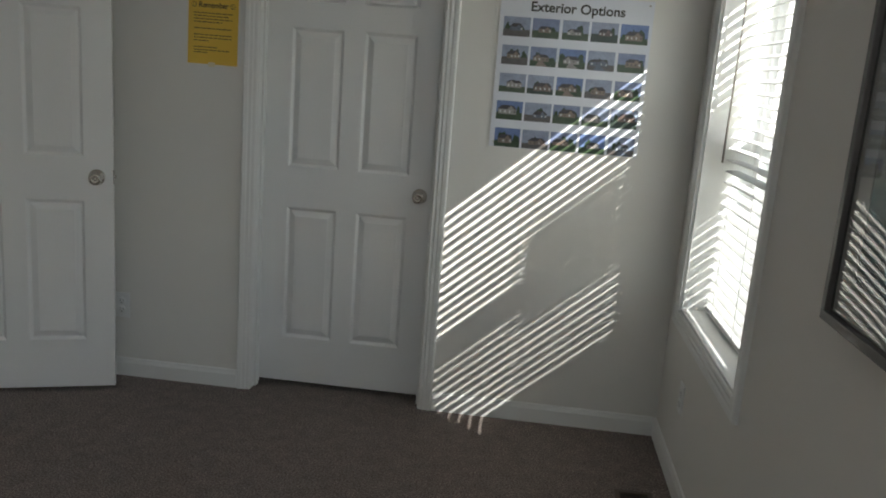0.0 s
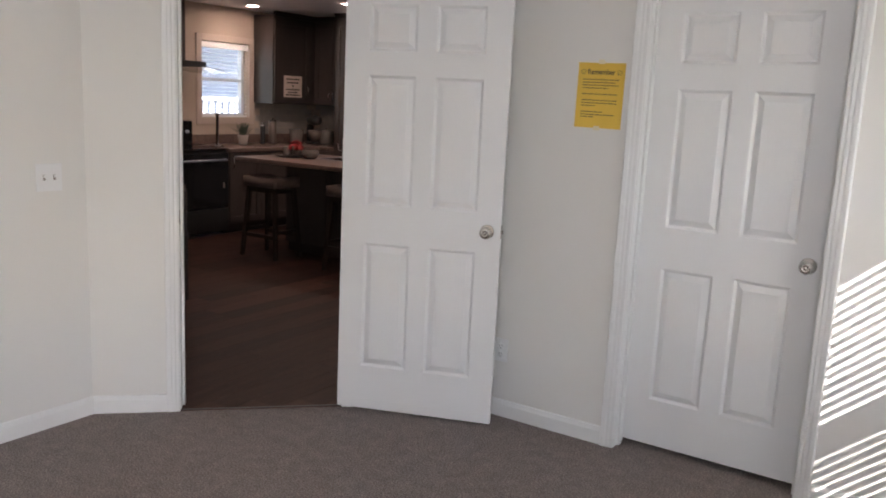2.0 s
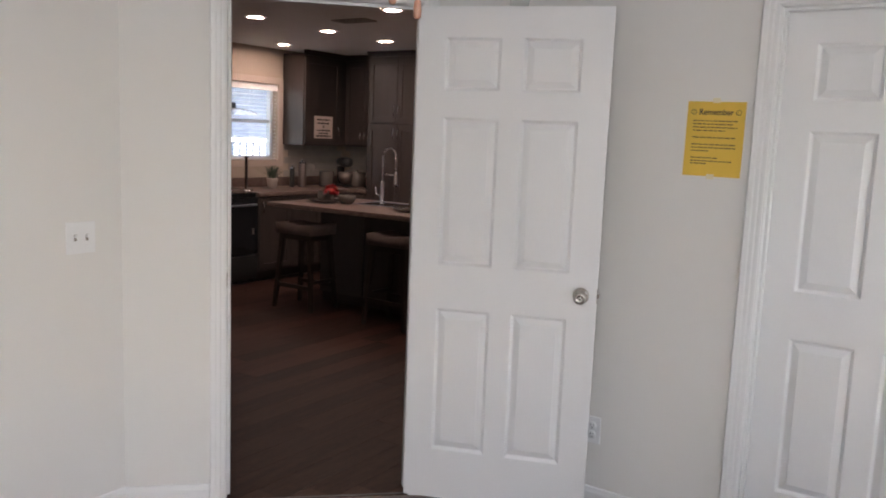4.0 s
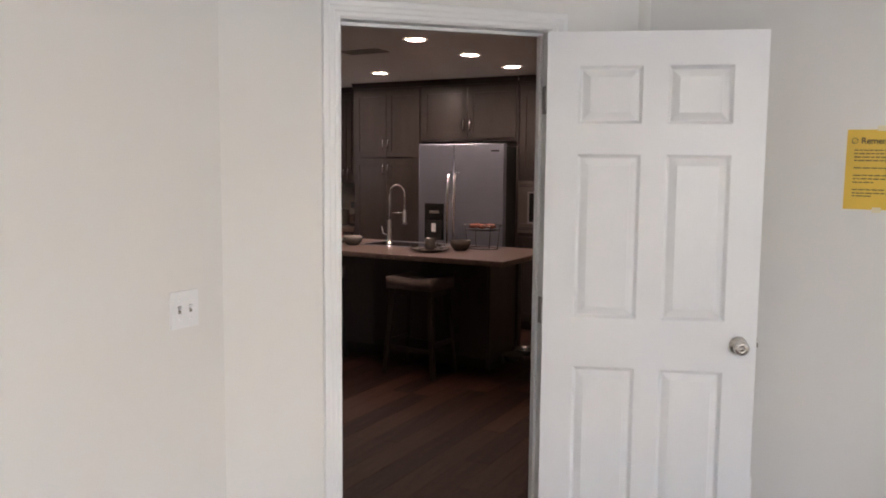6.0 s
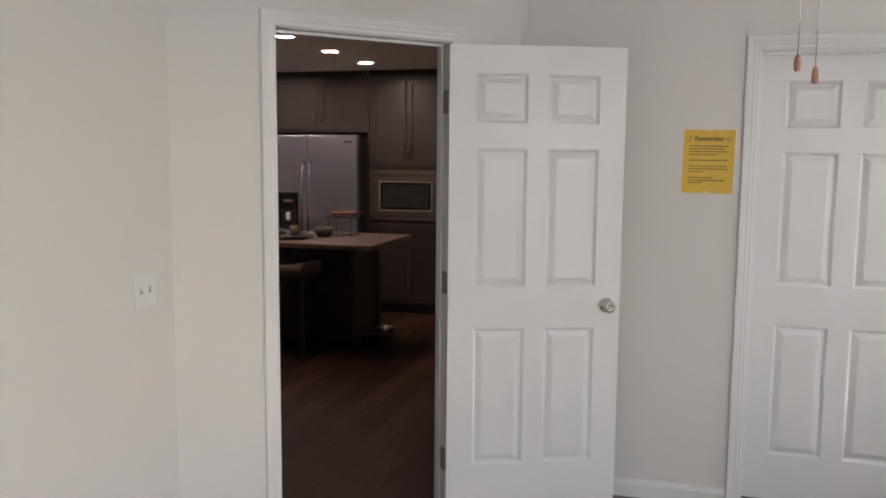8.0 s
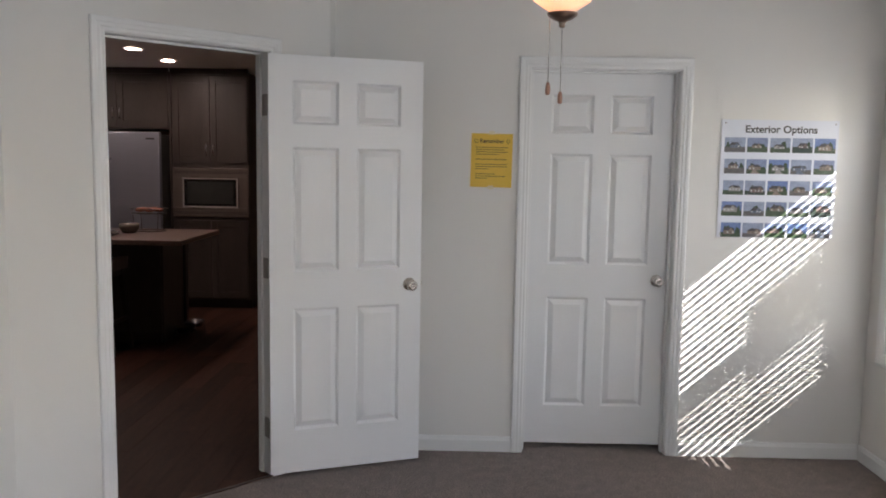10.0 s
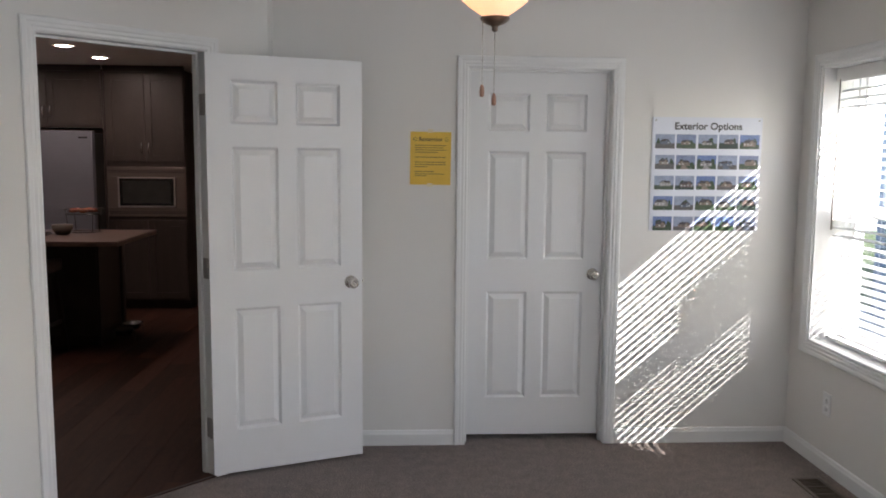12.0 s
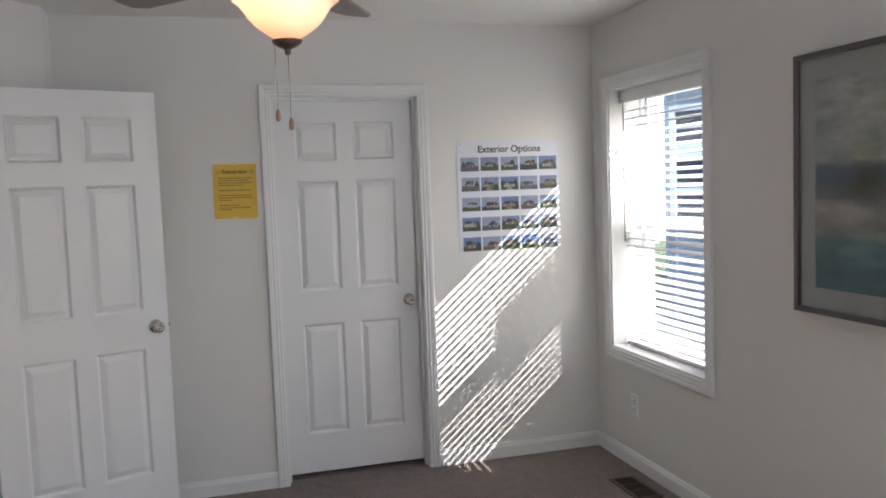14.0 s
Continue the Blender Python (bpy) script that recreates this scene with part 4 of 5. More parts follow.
# ---- kitchen units ----
def pull(parent, x, y, z, length=0.125, normal=(0, -1)):
    """An arched bar handle, upright, on a door whose front looks along normal."""
    nx, ny = normal
    pts = []
    for k in range(9):
        a = math.pi * k / 8
        d = 0.026 * math.sin(a) ** 0.6 if 0 < k < 8 else 0.0
        pts.append((x + nx * d, y + ny * d, z - length / 2 + length * k / 8))
    part("handle", tube(bmesh.new(), pts, 0.0065, 8), CHROME, parent, "satin nickel bar pull")


def shaker(parent, x0, x1, z0, z1, y, handle=None, drawer=False):
    """A shaker door on the plane y, looking to -y: frame, sunk panel, handle."""
    r, t, g = 0.062, 0.019, 0.002
    x0, x1, z0, z1 = x0 + g, x1 - g, z0 + g, z1 - g
    d = part("cabinet_door" if not drawer else "drawer_front", boxes((x0, x0 + r, y - t, y, z0, z1), (x1 - r, x1, y - t, y, z0, z1), (x0 + r, x1 - r, y - t, y, z0, z0 + r), (x0 + r, x1 - r, y - t, y, z1 - r, z1), bevel=0.002), ESPRESSO, parent)
    part("door_panel", boxes((x0 + r, x1 - r, y - 0.009, y - 0.001, z0 + r, z1 - r)), ESPRESSO, d)
    if handle:
        pull(d, handle[0], y - t, handle[1])
    return d


def unit(name, m, x0, x1, y0, y1, z0, z1, doors, label, crown=False, toe=False):
    """A cabinet unit: body, doors (x0, x1, z0, z1, handle), perhaps a crown and a toe kick."""
    c = thing(name, m, label=label, category="cabinet")
    zb = z0 + 0.10 if toe else z0
    part("body", boxes((x0, x1, y0, y1, zb, z1), bevel=0.0015), ESPRESSO, c)
    if toe:
        part("toe_kick", boxes((x0, x1, y0 + 0.07, y1, z0, zb)), DARKWOOD, c)
    for d in doors:
        shaker(c, *d[:4], y0 - 0.0005, d[4])
    if crown:
        prof = [(0, 0), (0, 0.020), (0.018, 0.026), (0.045, 0.050), (0.055, 0.052), (0.055, 0)]
        bm = profile_strip(bmesh.new(), prof, (x0 - 0.0, y0, z1 - 0.018), (x1 + 0.0, y0, z1 - 0.018), None, (0, -1, 0), (0, 0, 1))
        part("crown", bm, ESPRESSO, c)
    return c


I4 = pose(0, 0, 0)
F = 3.95
TOP = 2.40
unit("pantry_cabinet", I4, -6.98, -6.162, F, KN, 0, TOP, [(-6.97, -6.57, 1.67, 2.36, (-6.60, 1.80)), (-6.57, -6.17, 1.67, 2.36, (-6.54, 1.80)), (-6.97, -6.57, 0.12, 1.65, (-6.60, 1.55)), (-6.57, -6.17, 0.12, 1.65, (-6.54, 1.55))], "tall espresso wood pantry cabinet with four doors", True, True)
unit("over_fridge_cabinet", I4, -6.160, -5.102, F, KN, 1.83, TOP, [(-6.15, -5.63, 1.85, 2.36, (-5.665, 1.985)), (-5.63, -5.11, 1.85, 2.36, (-5.595, 1.985))], "espresso wood cabinet above the refrigerator", True)
solid("fridge_side_panel", boxes((-5.100, -5.082, F - 0.02, KN, 0, TOP), bevel=0.0015), ESPRESSO, label="espresso end panel beside the refrigerator", category="panel")
tower = unit("oven_tower_cabinet", I4, -5.080, -4.300, F, KN, 0, TOP, [(-5.07, -4.69, 1.50, 2.36, (-4.725, 1.635)), (-4.69, -4.31, 1.50, 2.36, (-4.655, 1.635)), (-5.07, -4.69, 0.12, 0.92, None), (-4.69, -4.31, 0.12, 0.92, None)], "tall espresso cabinet that holds the microwave", True, True)
unit("wall_cabinet", I4, -7.58, -6.982, 4.25, KN, 1.39, TOP, [(-7.57, -7.285, 1.41, 2.36, (-7.315, 1.50)), (-7.285, -6.99, 1.41, 2.36, (-7.255, 1.50))], "espresso wood wall cabinet with two doors", True)
WEST = pose(0, 0, 0, 0, 0, 90)   # local (x, y) lies at world (-y, x): fronts look to +x
unit("wall_cabinet", WEST, 3.54, 4.248, 7.58, 7.90, 1.39, TOP, [(3.55, 4.13, 1.41, 2.36, (4.09, 1.55))], "espresso wood wall cabinet with a paper sign on its door", True)
unit("base_cabinet", WEST, 2.565, 4.578, 7.25, 7.90, 0, 0.874, [(2.58, 3.03, 0.12, 0.86, (2.62, 0.76)), (3.03, 3.48, 0.12, 0.86, (3.44, 0.76)), (3.48, 3.94, 0.12, 0.86, (3.52, 0.76))], "espresso base cabinet below the kitchen window", False, True)
unit("base_cabinet", I4, -7.248, -6.982, F + 0.02, KN, 0, 0.874, [(-7.24, -6.99, 0.12, 0.86, (-7.03, 0.76))], "narrow espresso base cabinet beside the pantry", False, True)
unit("base_cabinet", WEST, 0.9, 1.795, 7.25, 7.90, 0, 0.874, [(0.91, 1.35, 0.12, 0.86, (1.31, 0.76)), (1.35, 1.785, 0.12, 0.86, (1.39, 0.76))], "espresso base cabinet beside the range", False, True)

solid("countertop", boxes((KW + 0.002, -7.22, 2.563, KN - 0.002, 0.875, 0.914), (-7.22, -6.984, 3.94, KN - 0.002, 0.875, 0.914), bevel=0.006), COUNTER, label="brown stone-look laminate counter along the wall", category="countertop")
solid("countertop", boxes((KW + 0.002, -7.22, 0.9, 1.797, 0.875, 0.914), bevel=0.006), COUNTER, label="brown stone-look laminate counter beside the range", category="countertop")

# backsplash: a dark strip along the counter and the tiled field over it
bs = thing("trim_backsplash", I4, label="dark upstand and grey tiles behind the counter", category="backsplash", kind="structure")
part("upstand", boxes((KW + 0.002, KW + 0.020, 2.56, KN - 0.002, 0.915, 1.02), (KW + 0.020, -6.984, KN - 0.020, KN - 0.002, 0.915, 1.02), bevel=0.002), COUNTER, bs)
TW, TH = 0.150, 0.075
bm = boxes((0, TW - 0.004, -0.006, 0, 0, TH - 0.004))
tile_me = finish("tile", bm, TILE)
for j in range(5):
    for i in range(6):
        x = -7.85 + i * TW + (j % 2) * TW / 2
        if x + TW < -6.985:
            t = new("tile", tile_me)
            t.parent = bs
            t.matrix_local = pose(x, KN - 0.001, 1.022 + j * TH)
    for i in range(7):
        y = 3.56 + i * TW + (j % 2) * TW / 2
        if y + TW < KN - 0.02:
            t = new("tile", tile_me)
            t.parent = bs
            t.matrix_local = pose(KW + 0.001, y, 1.022 + j * TH, 0, 0, 90)

# kitchen sign
sign = thing("paper_sign", pose(-7.557, 3.845, 1.597, 0, 0, 90), label="white paper sign taped to the cabinet door", category="sign")
part("sheet", boxes((-0.152, 0.152, -0.0015, 0, -0.125, 0.125)), SIGN, sign)
rng = random.Random(9)
for k, (z, w) in enumerate(((0.085, 0.22), (0.045, 0.20), (0.008, 0.03), (-0.035, 0.22), (-0.068, 0.16), (-0.098, 0.24))):
    bm, x = bmesh.new(), -w / 2
    while x < w / 2 - 0.004:
        l = min(rng.uniform(0.02, 0.06), w / 2 - x)
        box(bm, x, x + l, -0.0025, -0.0017, z - 0.009, z + 0.009)
        x += l + 0.010
    part("text_line", bm, INK, sign)


# ---- refrigerator ----
def refrigerator():
    f = thing("refrigerator", I4, label="stainless side-by-side refrigerator with a water dispenser", category="refrigerator")
    x0, x1, y = -6.012, -5.104, 3.65
    part("case", boxes((x0 + 0.004, x1 - 0.004, y + 0.075, 4.42, 0.02, 1.775), bevel=0.004), BLACK, f)
    part("grille", boxes((x0 + 0.01, x1 - 0.01, y + 0.03, y + 0.07, 0.01, 0.085), bevel=0.003), BLACK, f)
    xm = -5.625
    for nm, a, b in (("freezer_door", x0, xm - 0.003), ("fridge_door", xm + 0.003, x1)):
        d = part(nm, boxes((a, b, y, y + 0.072, 0.10, 1.795), bevel=0.010), STEEL, f)
        hx = b - 0.032 if nm == "freezer_door" else a + 0.032
        pts = [(hx, y, 1.53), (hx, y - 0.045, 1.50), (hx, y - 0.058, 1.30), (hx, y - 0.060, 1.05), (hx, y - 0.058, 0.72), (hx, y - 0.045, 0.60), (hx, y, 0.57)]
        part("handle", tube(bmesh.new(), pts, 0.013, 10), CHROME, d, "long chrome door handle")
        if nm == "freezer_door":
            dp = part("dispenser", boxes((-5.940, -5.725, y - 0.006, y, 0.87, 1.225), bevel=0.004), BLACKGLASS, d, "black ice and water dispenser")
            part("recess", boxes((-5.915, -5.750, y - 0.009, y - 0.0065, 0.88, 1.06)), BLACK, dp)
            part("paddle", boxes((-5.855, -5.810, y - 0.020, y - 0.010, 0.95, 1.03), bevel=0.003), PLATE, dp)
            part("display", boxes((-5.885, -5.780, y - 0.0085, y - 0.0065, 1.13, 1.155)), FRAME_G, dp)
        else:
            part("badge", boxes((-5.235, -5.150, y - 0.0015, y, 1.722, 1.737)), BLACK, d)
    for a in (x0 + 0.05, x1 - 0.05):
        part("foot", lathe(bmesh.new(), [(0, 0.02), (0.02, 0.02), (0.02, 0.0), (0, 0.0)], 12, pose(a, y + 0.12, 0)), BLACK, f)


refrigerator()


BRIGHTTRIM = material("brushed_trim", (0.42, 0.37, 0.34), 0.4, 0.3, var=0.06, bump=0.02)
OVENGLASS = material("oven_glass", (0.035, 0.037, 0.036), 0.14, var=0.2, scale=8, bump=0)


def microwave():
    m = thing("built_in_microwave", I4, label="stainless built-in microwave with a trim frame", category="microwave")
    y = F - 0.001
    part("trim_frame", boxes((-5.075, -4.305, y - 0.022, y, 0.955, 1.045), (-5.075, -4.305, y - 0.022, y, 1.355, 1.450), (-5.075, -4.975, y - 0.022, y, 1.045, 1.355), (-4.405, -4.305, y - 0.022, y, 1.045, 1.355), bevel=0.004), TRIMSTEEL, m)
    for z in (0.985, 1.000, 1.395, 1.410):
        part("louvre", boxes((-5.06, -4.32, y - 0.0235, y - 0.0225, z, z + 0.005)), SLOT, m)
    d = part("oven_door", boxes((-4.972, -4.408, y - 0.030, y - 0.002, 1.048, 1.352), bevel=0.004), BLACKGLASS, m)
    part("door_trim", boxes((-4.971, -4.409, y - 0.035, y - 0.031, 1.049, 1.063), (-4.971, -4.409, y - 0.035, y - 0.031, 1.337, 1.351), (-4.971, -4.957, y - 0.035, y - 0.031, 1.063, 1.337), (-4.423, -4.409, y - 0.035, y - 0.031, 1.063, 1.337)), BRIGHTTRIM, d)
    part("door_window", boxes((-4.925, -4.455, y - 0.0325, y - 0.0305, 1.090, 1.310)), OVENGLASS, d)


microwave()


# ---- range and hood ----
def cooking_range():
    r = thing("kitchen_range", WEST, label="black glass-front range with a black drawer", category="stove")
    x0, x1, y = 1.800, 2.560, 7.245
    part("body", boxes((x0, x1, y + 0.02, 7.88, 0.03, 0.905), bevel=0.003), BLACK, r)
    d = part("oven_door", boxes((x0 + 0.004, x1 - 0.004, y - 0.018, y + 0.018, 0.30, 0.865), bevel=0.005), BLACKGLASS, r)
    part("handle", tube(bmesh.new(), [(x0 + 0.06, y - 0.018, 0.80), (x0 + 0.06, y - 0.060, 0.80), (x1 - 0.06, y - 0.060, 0.80), (x1 - 0.06, y - 0.018, 0.80)], 0.011, 10), STEEL, d)
    part("drawer", boxes((x0 + 0.004, x1 - 0.004, y - 0.015, y + 0.018, 0.06, 0.285), bevel=0.005), BLACK, r)
    part("cooktop", boxes((x0, x1, y - 0.010, 7.80, 0.906, 0.918), bevel=0.003), BLACKGLASS, r)
    part("backguard", boxes((x0, x1, 7.80, 7.88, 0.906, 1.175), bevel=0.015), BLACKGLASS, r)
    part("control_knob", lathe(bmesh.new(), [(0, 0.025), (0.018, 0.022), (0.02, 0.0)], 16, pose(x1 - 0.08, 7.80, 1.06, 90)), STEEL, r)
    part("oven_badge", boxes((x1 - 0.08, x1 - 0.055, y - 0.0195, y - 0.0175, 0.50, 0.56)), FRAME_G, d)


cooking_range()
hood = thing("range_hood", WEST, label="steel chimney hood with a curved glass canopy", category="range hood")
part("chimney", boxes((2.03, 2.33, 7.62, 7.90, 1.80, H), bevel=0.003), ESPRESSO, hood, "dark chimney cover")
part("motor_box", boxes((1.90, 2.46, 7.45, 7.89, 1.735, 1.80), bevel=0.006), BLACK, hood)
bm = bmesh.new()
rows = []
for k in range(13):
    u = -1 + k / 6
    for_row = []
    for q, (yy, dz) in enumerate(((7.88, 0), (7.22 + 0.10 * u * u, 0))):
        for t in (0.0, 0.008):
            for_row.append(bm.verts.new((2.18 + 0.44 * u, yy, 1.735 - 0.045 * u * u + t)))
    rows.append(for_row)
for a, b in zip(rows, rows[1:]):
    for i, j in ((0, 2), (1, 3), (0, 1), (2, 3)):
        bm.faces.new((a[i], a[j], b[j], b[i]))
bm.faces.new([rows[0][i] for i in (0, 1, 3, 2)]), bm.faces.new([rows[-1][i] for i in (0, 1, 3, 2)])
part("glass_canopy", bm, CLEAR, hood, "curved clear glass canopy")

# ---- kitchen window ----
kw = thing("window_2", I4, label="white kitchen window with a slat blind half open", category="window", kind="structure")
y0, y1, z0, z1 = KWIN
# dim light on the casing put into its colour, darker than TRIM
KTRIM_DIM = material("kitchen_window_trim_dimmed", (0.50, 0.41, 0.35), 0.45, var=0.03, bump=0.03)
part("casing", boxes((KW, KW + 0.018, y0 - 0.07, y0, z0 - 0.07, z1 + 0.07), (KW, KW + 0.018, y1, y1 + 0.07, z0 - 0.07, z1 + 0.07), (KW, KW + 0.018, y0, y1, z1, z1 + 0.07), (KW, KW + 0.022, y0, y1, z0 - 0.07, z0), bevel=0.003), KTRIM_DIM, kw)
part("window_frame", boxes((KW - 0.14, KW - 0.08, y0, y0 + 0.04, z0, z1), (KW - 0.14, KW - 0.08, y1 - 0.04, y1, z0, z1), (KW - 0.14, KW - 0.08, y0 + 0.04, y1 - 0.04, z0, z0 + 0.04), (KW - 0.14, KW - 0.08, y0 + 0.04, y1 - 0.04, z1 - 0.04, z1), (KW - 0.13, KW - 0.09, y0 + 0.04, y1 - 0.04, 1.615, 1.655), bevel=0.002), VINYL, kw)
for za, zb in ((z0 + 0.04, 1.615), (1.655, z1 - 0.04)):
    pn = part("pane", boxes((KW - 0.115, KW - 0.111, y0 + 0.04, y1 - 0.04, za, zb)), PANE, kw)
    pn.visible_shadow = False
blind("window_blind", KW - 0.045, y0 + 0.006, y1 - 0.006, z0 + 0.004, z1 - 0.004, 0, facing=-1, label="white slat blind hung inside the kitchen window")


# ---- island ----
isl = thing("kitchen_island", I4, label="dark espresso island base with a panelled end", category="kitchen island")
part("body", boxes((-6.20, -4.64, 2.37, 2.925, 0.09, 0.873), bevel=0.002), ESPRESSO, isl)
part("toe_kick", boxes((-6.18, -4.66, 2.39, 2.86, 0.0, 0.09)), DARKWOOD, isl)
part("end_panel", boxes((-4.639, -4.622, 2.37, 2.925, 0.0, 0.873), bevel=0.002), ESPRESSO, isl)
part("corner_post", boxes((-4.660, -4.600, 2.865, 2.935, 0.0, 0.873), bevel=0.004), ESPRESSO, isl)
for k in range(3):
    a = -6.18 + k * 0.52
    part("back_panel", boxes((a, a + 0.50, 2.358, 2.369, 0.11, 0.86), bevel=0.002), ESPRESSO, isl)
bm = bmesh.new()
box(bm, -6.45, -4.318, 1.935, 2.95, 0.874, 0.914, bevel=0.008)
solid("island_countertop", bm, COUNTER, label="brown stone-look countertop overhanging the island", category="countertop")

fau = thing("spring_faucet", pose(-5.70, 2.63, 0.914), label="tall chrome spring faucet on the island", category="faucet")
part("base", lathe(bmesh.new(), [(0, 0.0), (0.028, 0.0), (0.028, 0.010), (0.020, 0.016), (0.018, 0.20), (0.014, 0.21), (0, 0.21)], 18), CHROME, fau)
arc = [(0, 0, 0.20), (0, 0, 0.36)] + [(0.075 - 0.075 * math.cos(a), 0, 0.42 + 0.085 * math.sin(a)) for a in [math.pi * k / 10 for k in range(11)]] + [(0.15, 0, 0.30)]
part("hose", tube(bmesh.new(), arc, 0.008, 10), CHROME, fau)
bm = bmesh.new()
pts = []
for i in range(len(arc) - 1):
    a, b = Vector(arc[i]), Vector(arc[i + 1])
    n = max(1, int((b - a).length / 0.004))
    pts += [a + (b - a) * k / n for k in range(n)]
coil = []
for i, p in enumerate(pts):
    d = (pts[min(i + 1, len(pts) - 1)] - pts[max(0, i - 1)]).normalized()
    u = d.cross(Vector((0, 1, 0))).normalized()
    ang = i * 1.9
    coil.append(p + 0.012 * (math.cos(ang) * u + math.sin(ang) * Vector((0, 1, 0))))
part("spring", tube(bm, coil, 0.0022, 5), CHROME, fau)
part("spray_head", lathe(bmesh.new(), [(0, 0.30), (0.012, 0.30), (0.016, 0.28), (0.018, 0.20), (0.022, 0.175), (0, 0.172)], 16, pose(0.15, 0, 0)), CHROME, fau)
part("holder_arm", tube(bmesh.new(), [(0, 0, 0.27), (0.15, 0, 0.27)], 0.005, 8), CHROME, fau)
part("lever", tube(bmesh.new(), [(0, 0, 0.07), (-0.06, -0.01, 0.09), (-0.07, -0.01, 0.15)], [0.009, 0.007, 0.005], 8), CHROME, fau)
sink = thing("island_sink", pose(-5.55, 2.66, 0.914), label="stainless sink rim set in the island top", category="sink")
part("rim", boxes((-0.36, 0.36, -0.20, -0.175, 0.0, 0.004), (-0.36, 0.36, 0.175, 0.20, 0.0, 0.004), (-0.36, -0.335, -0.175, 0.175, 0.0, 0.004), (0.335, 0.36, -0.175, 0.175, 0.0, 0.004), bevel=0.0015), STEEL, sink)
part("basin", boxes((-0.335, 0.335, -0.175, 0.175, 0.0005, 0.0015)), BLACKGLASS, sink)


def place_setting(x, y):
    p = thing("dinner_plate", pose(x, y, 0.914), label="dark grey dinner plate with a silver rim on the island", category="plate", group="place settings")
    part("dish", lathe(bmesh.new(), [(0, 0.004), (0.09, 0.004), (0.105, 0.012), (0.155, 0.024), (0.157, 0.021), (0.10, 0.002), (0.07, 0.0), (0, 0.0)], 32), CERAMIC, p)
    part("rim", lathe(bmesh.new(), [(0.152, 0.0245), (0.158, 0.0255), (0.158, 0.0225), (0.152, 0.0235)], 32), CHROME, p, "silver rim")


def bowl(x, y, r, h, label):
    b = solid("serving_bowl", lathe(bmesh.new(), [(0, 0.008), (r * 0.5, 0.008), (r * 0.9, h * 0.6), (r * 0.97, h), (r, h), (r * 0.95, h * 0.55), (r * 0.6, 0.0), (0, 0.0)], 28), CERAMIC, pose(x, y, 0.914), label=label, category="bowl")
    return b


place_setting(-6.15, 2.36)
place_setting(-5.12, 2.30)
bowl(-5.92, 2.40, 0.085, 0.075, "small dark ceramic bowl on the island")
bowl(-4.95, 2.50, 0.085, 0.080, "dark ceramic bowl near the island end")


def mug(x, y, z):
    m = thing("ceramic_mug", pose(x, y, z), label="dark grey ceramic mug standing on a plate", category="mug", group="place settings")
    part("cup", lathe(bmesh.new(), [(0, 0.004), (0.036, 0.006), (0.040, 0.03), (0.040, 0.09), (0.0375, 0.09), (0.0375, 0.008), (0, 0.007)], 24), CERAMIC, m)
    part("handle", tube(bmesh.new(), [(0.038, 0, 0.075), (0.062, 0, 0.070), (0.068, 0, 0.045), (0.060, 0, 0.022), (0.038, 0, 0.018)], 0.005, 8), CERAMIC, m)


mug(-6.20, 2.38, 0.920)
mug(-5.16, 2.38, 0.920)
fl = thing("red_centrepiece", pose(-6.125, 2.42, 0.938), label="cluster of red blossoms on the island plate", category="flowers")
rng = random.Random(3)
for k in range(64):
    a, e, r = rng.uniform(0, 6.28), rng.uniform(-0.4, 1.5), rng.uniform(0.044, 0.066)
    c = Vector((r * math.cos(a) * math.cos(e), r * math.sin(a) * math.cos(e), 0.062 + r * math.sin(e)))
    bm = bmesh.new()
    for q in range(6):
        b = q * math.pi / 3
        vs = [bm.verts.new(Vector(v)) for v in ((0, 0, 0), (0.012 * math.cos(b - 0.5), 0.012 * math.sin(b - 0.5), 0.006), (0.026 * math.cos(b), 0.026 * math.sin(b), 0.014), (0.012 * math.cos(b + 0.5), 0.012 * math.sin(b + 0.5), 0.006))]
        bm.faces.new(vs)
    part("blossom", bm, RED, fl, m=Matrix.Translation(c) @ c.normalized().to_track_quat("Z", "Y").to_matrix().to_4x4())
part("stem_cup", lathe(bmesh.new(), [(0, 0), (0.03, 0.0), (0.036, 0.045), (0.0, 0.05)], 16), CERAMIC, fl)

bk = thing("wire_basket", pose(-4.86, 2.72, 0.914), label="black wire fruit stand with orange-brown rolls", category="basket")
for z, r in ((0.0, 0.11), (0.15, 0.12), (0.19, 0.13)):
    part("wire_ring", tube(bmesh.new(), [(r * 1.25 * math.cos(2 * math.pi * k / 24), r * math.sin(2 * math.pi * k / 24), z + 0.004) for k in range(25)], 0.003, 6), BLACK, bk)
for k in range(4):
    a = math.pi / 4 + k * math.pi / 2
    part("wire_leg", tube(bmesh.new(), [(0.1375 * math.cos(a), 0.11 * math.sin(a), 0.0), (0.16 * math.cos(a), 0.128 * math.sin(a), 0.195)], 0.003, 6), BLACK, bk)
ROLL = material("baked_roll", (0.22, 0.065, 0.03), 0.6, var=0.3, scale=25, bump=0.1)
for k in range(5):
    a = k * 1.2566
    part("roll", lathe(bmesh.new(), [(0, 0.028), (0.022, 0.024), (0.036, 0.008), (0.034, -0.006), (0, -0.012)], 14, pose(0.085 * math.cos(a), 0.065 * math.sin(a), 0.178)), ROLL, bk)
part("tray", lathe(bmesh.new(), [(0, 0.152), (0.12, 0.152), (0.125, 0.158), (0.0, 0.157)], 24), BLACK, bk)

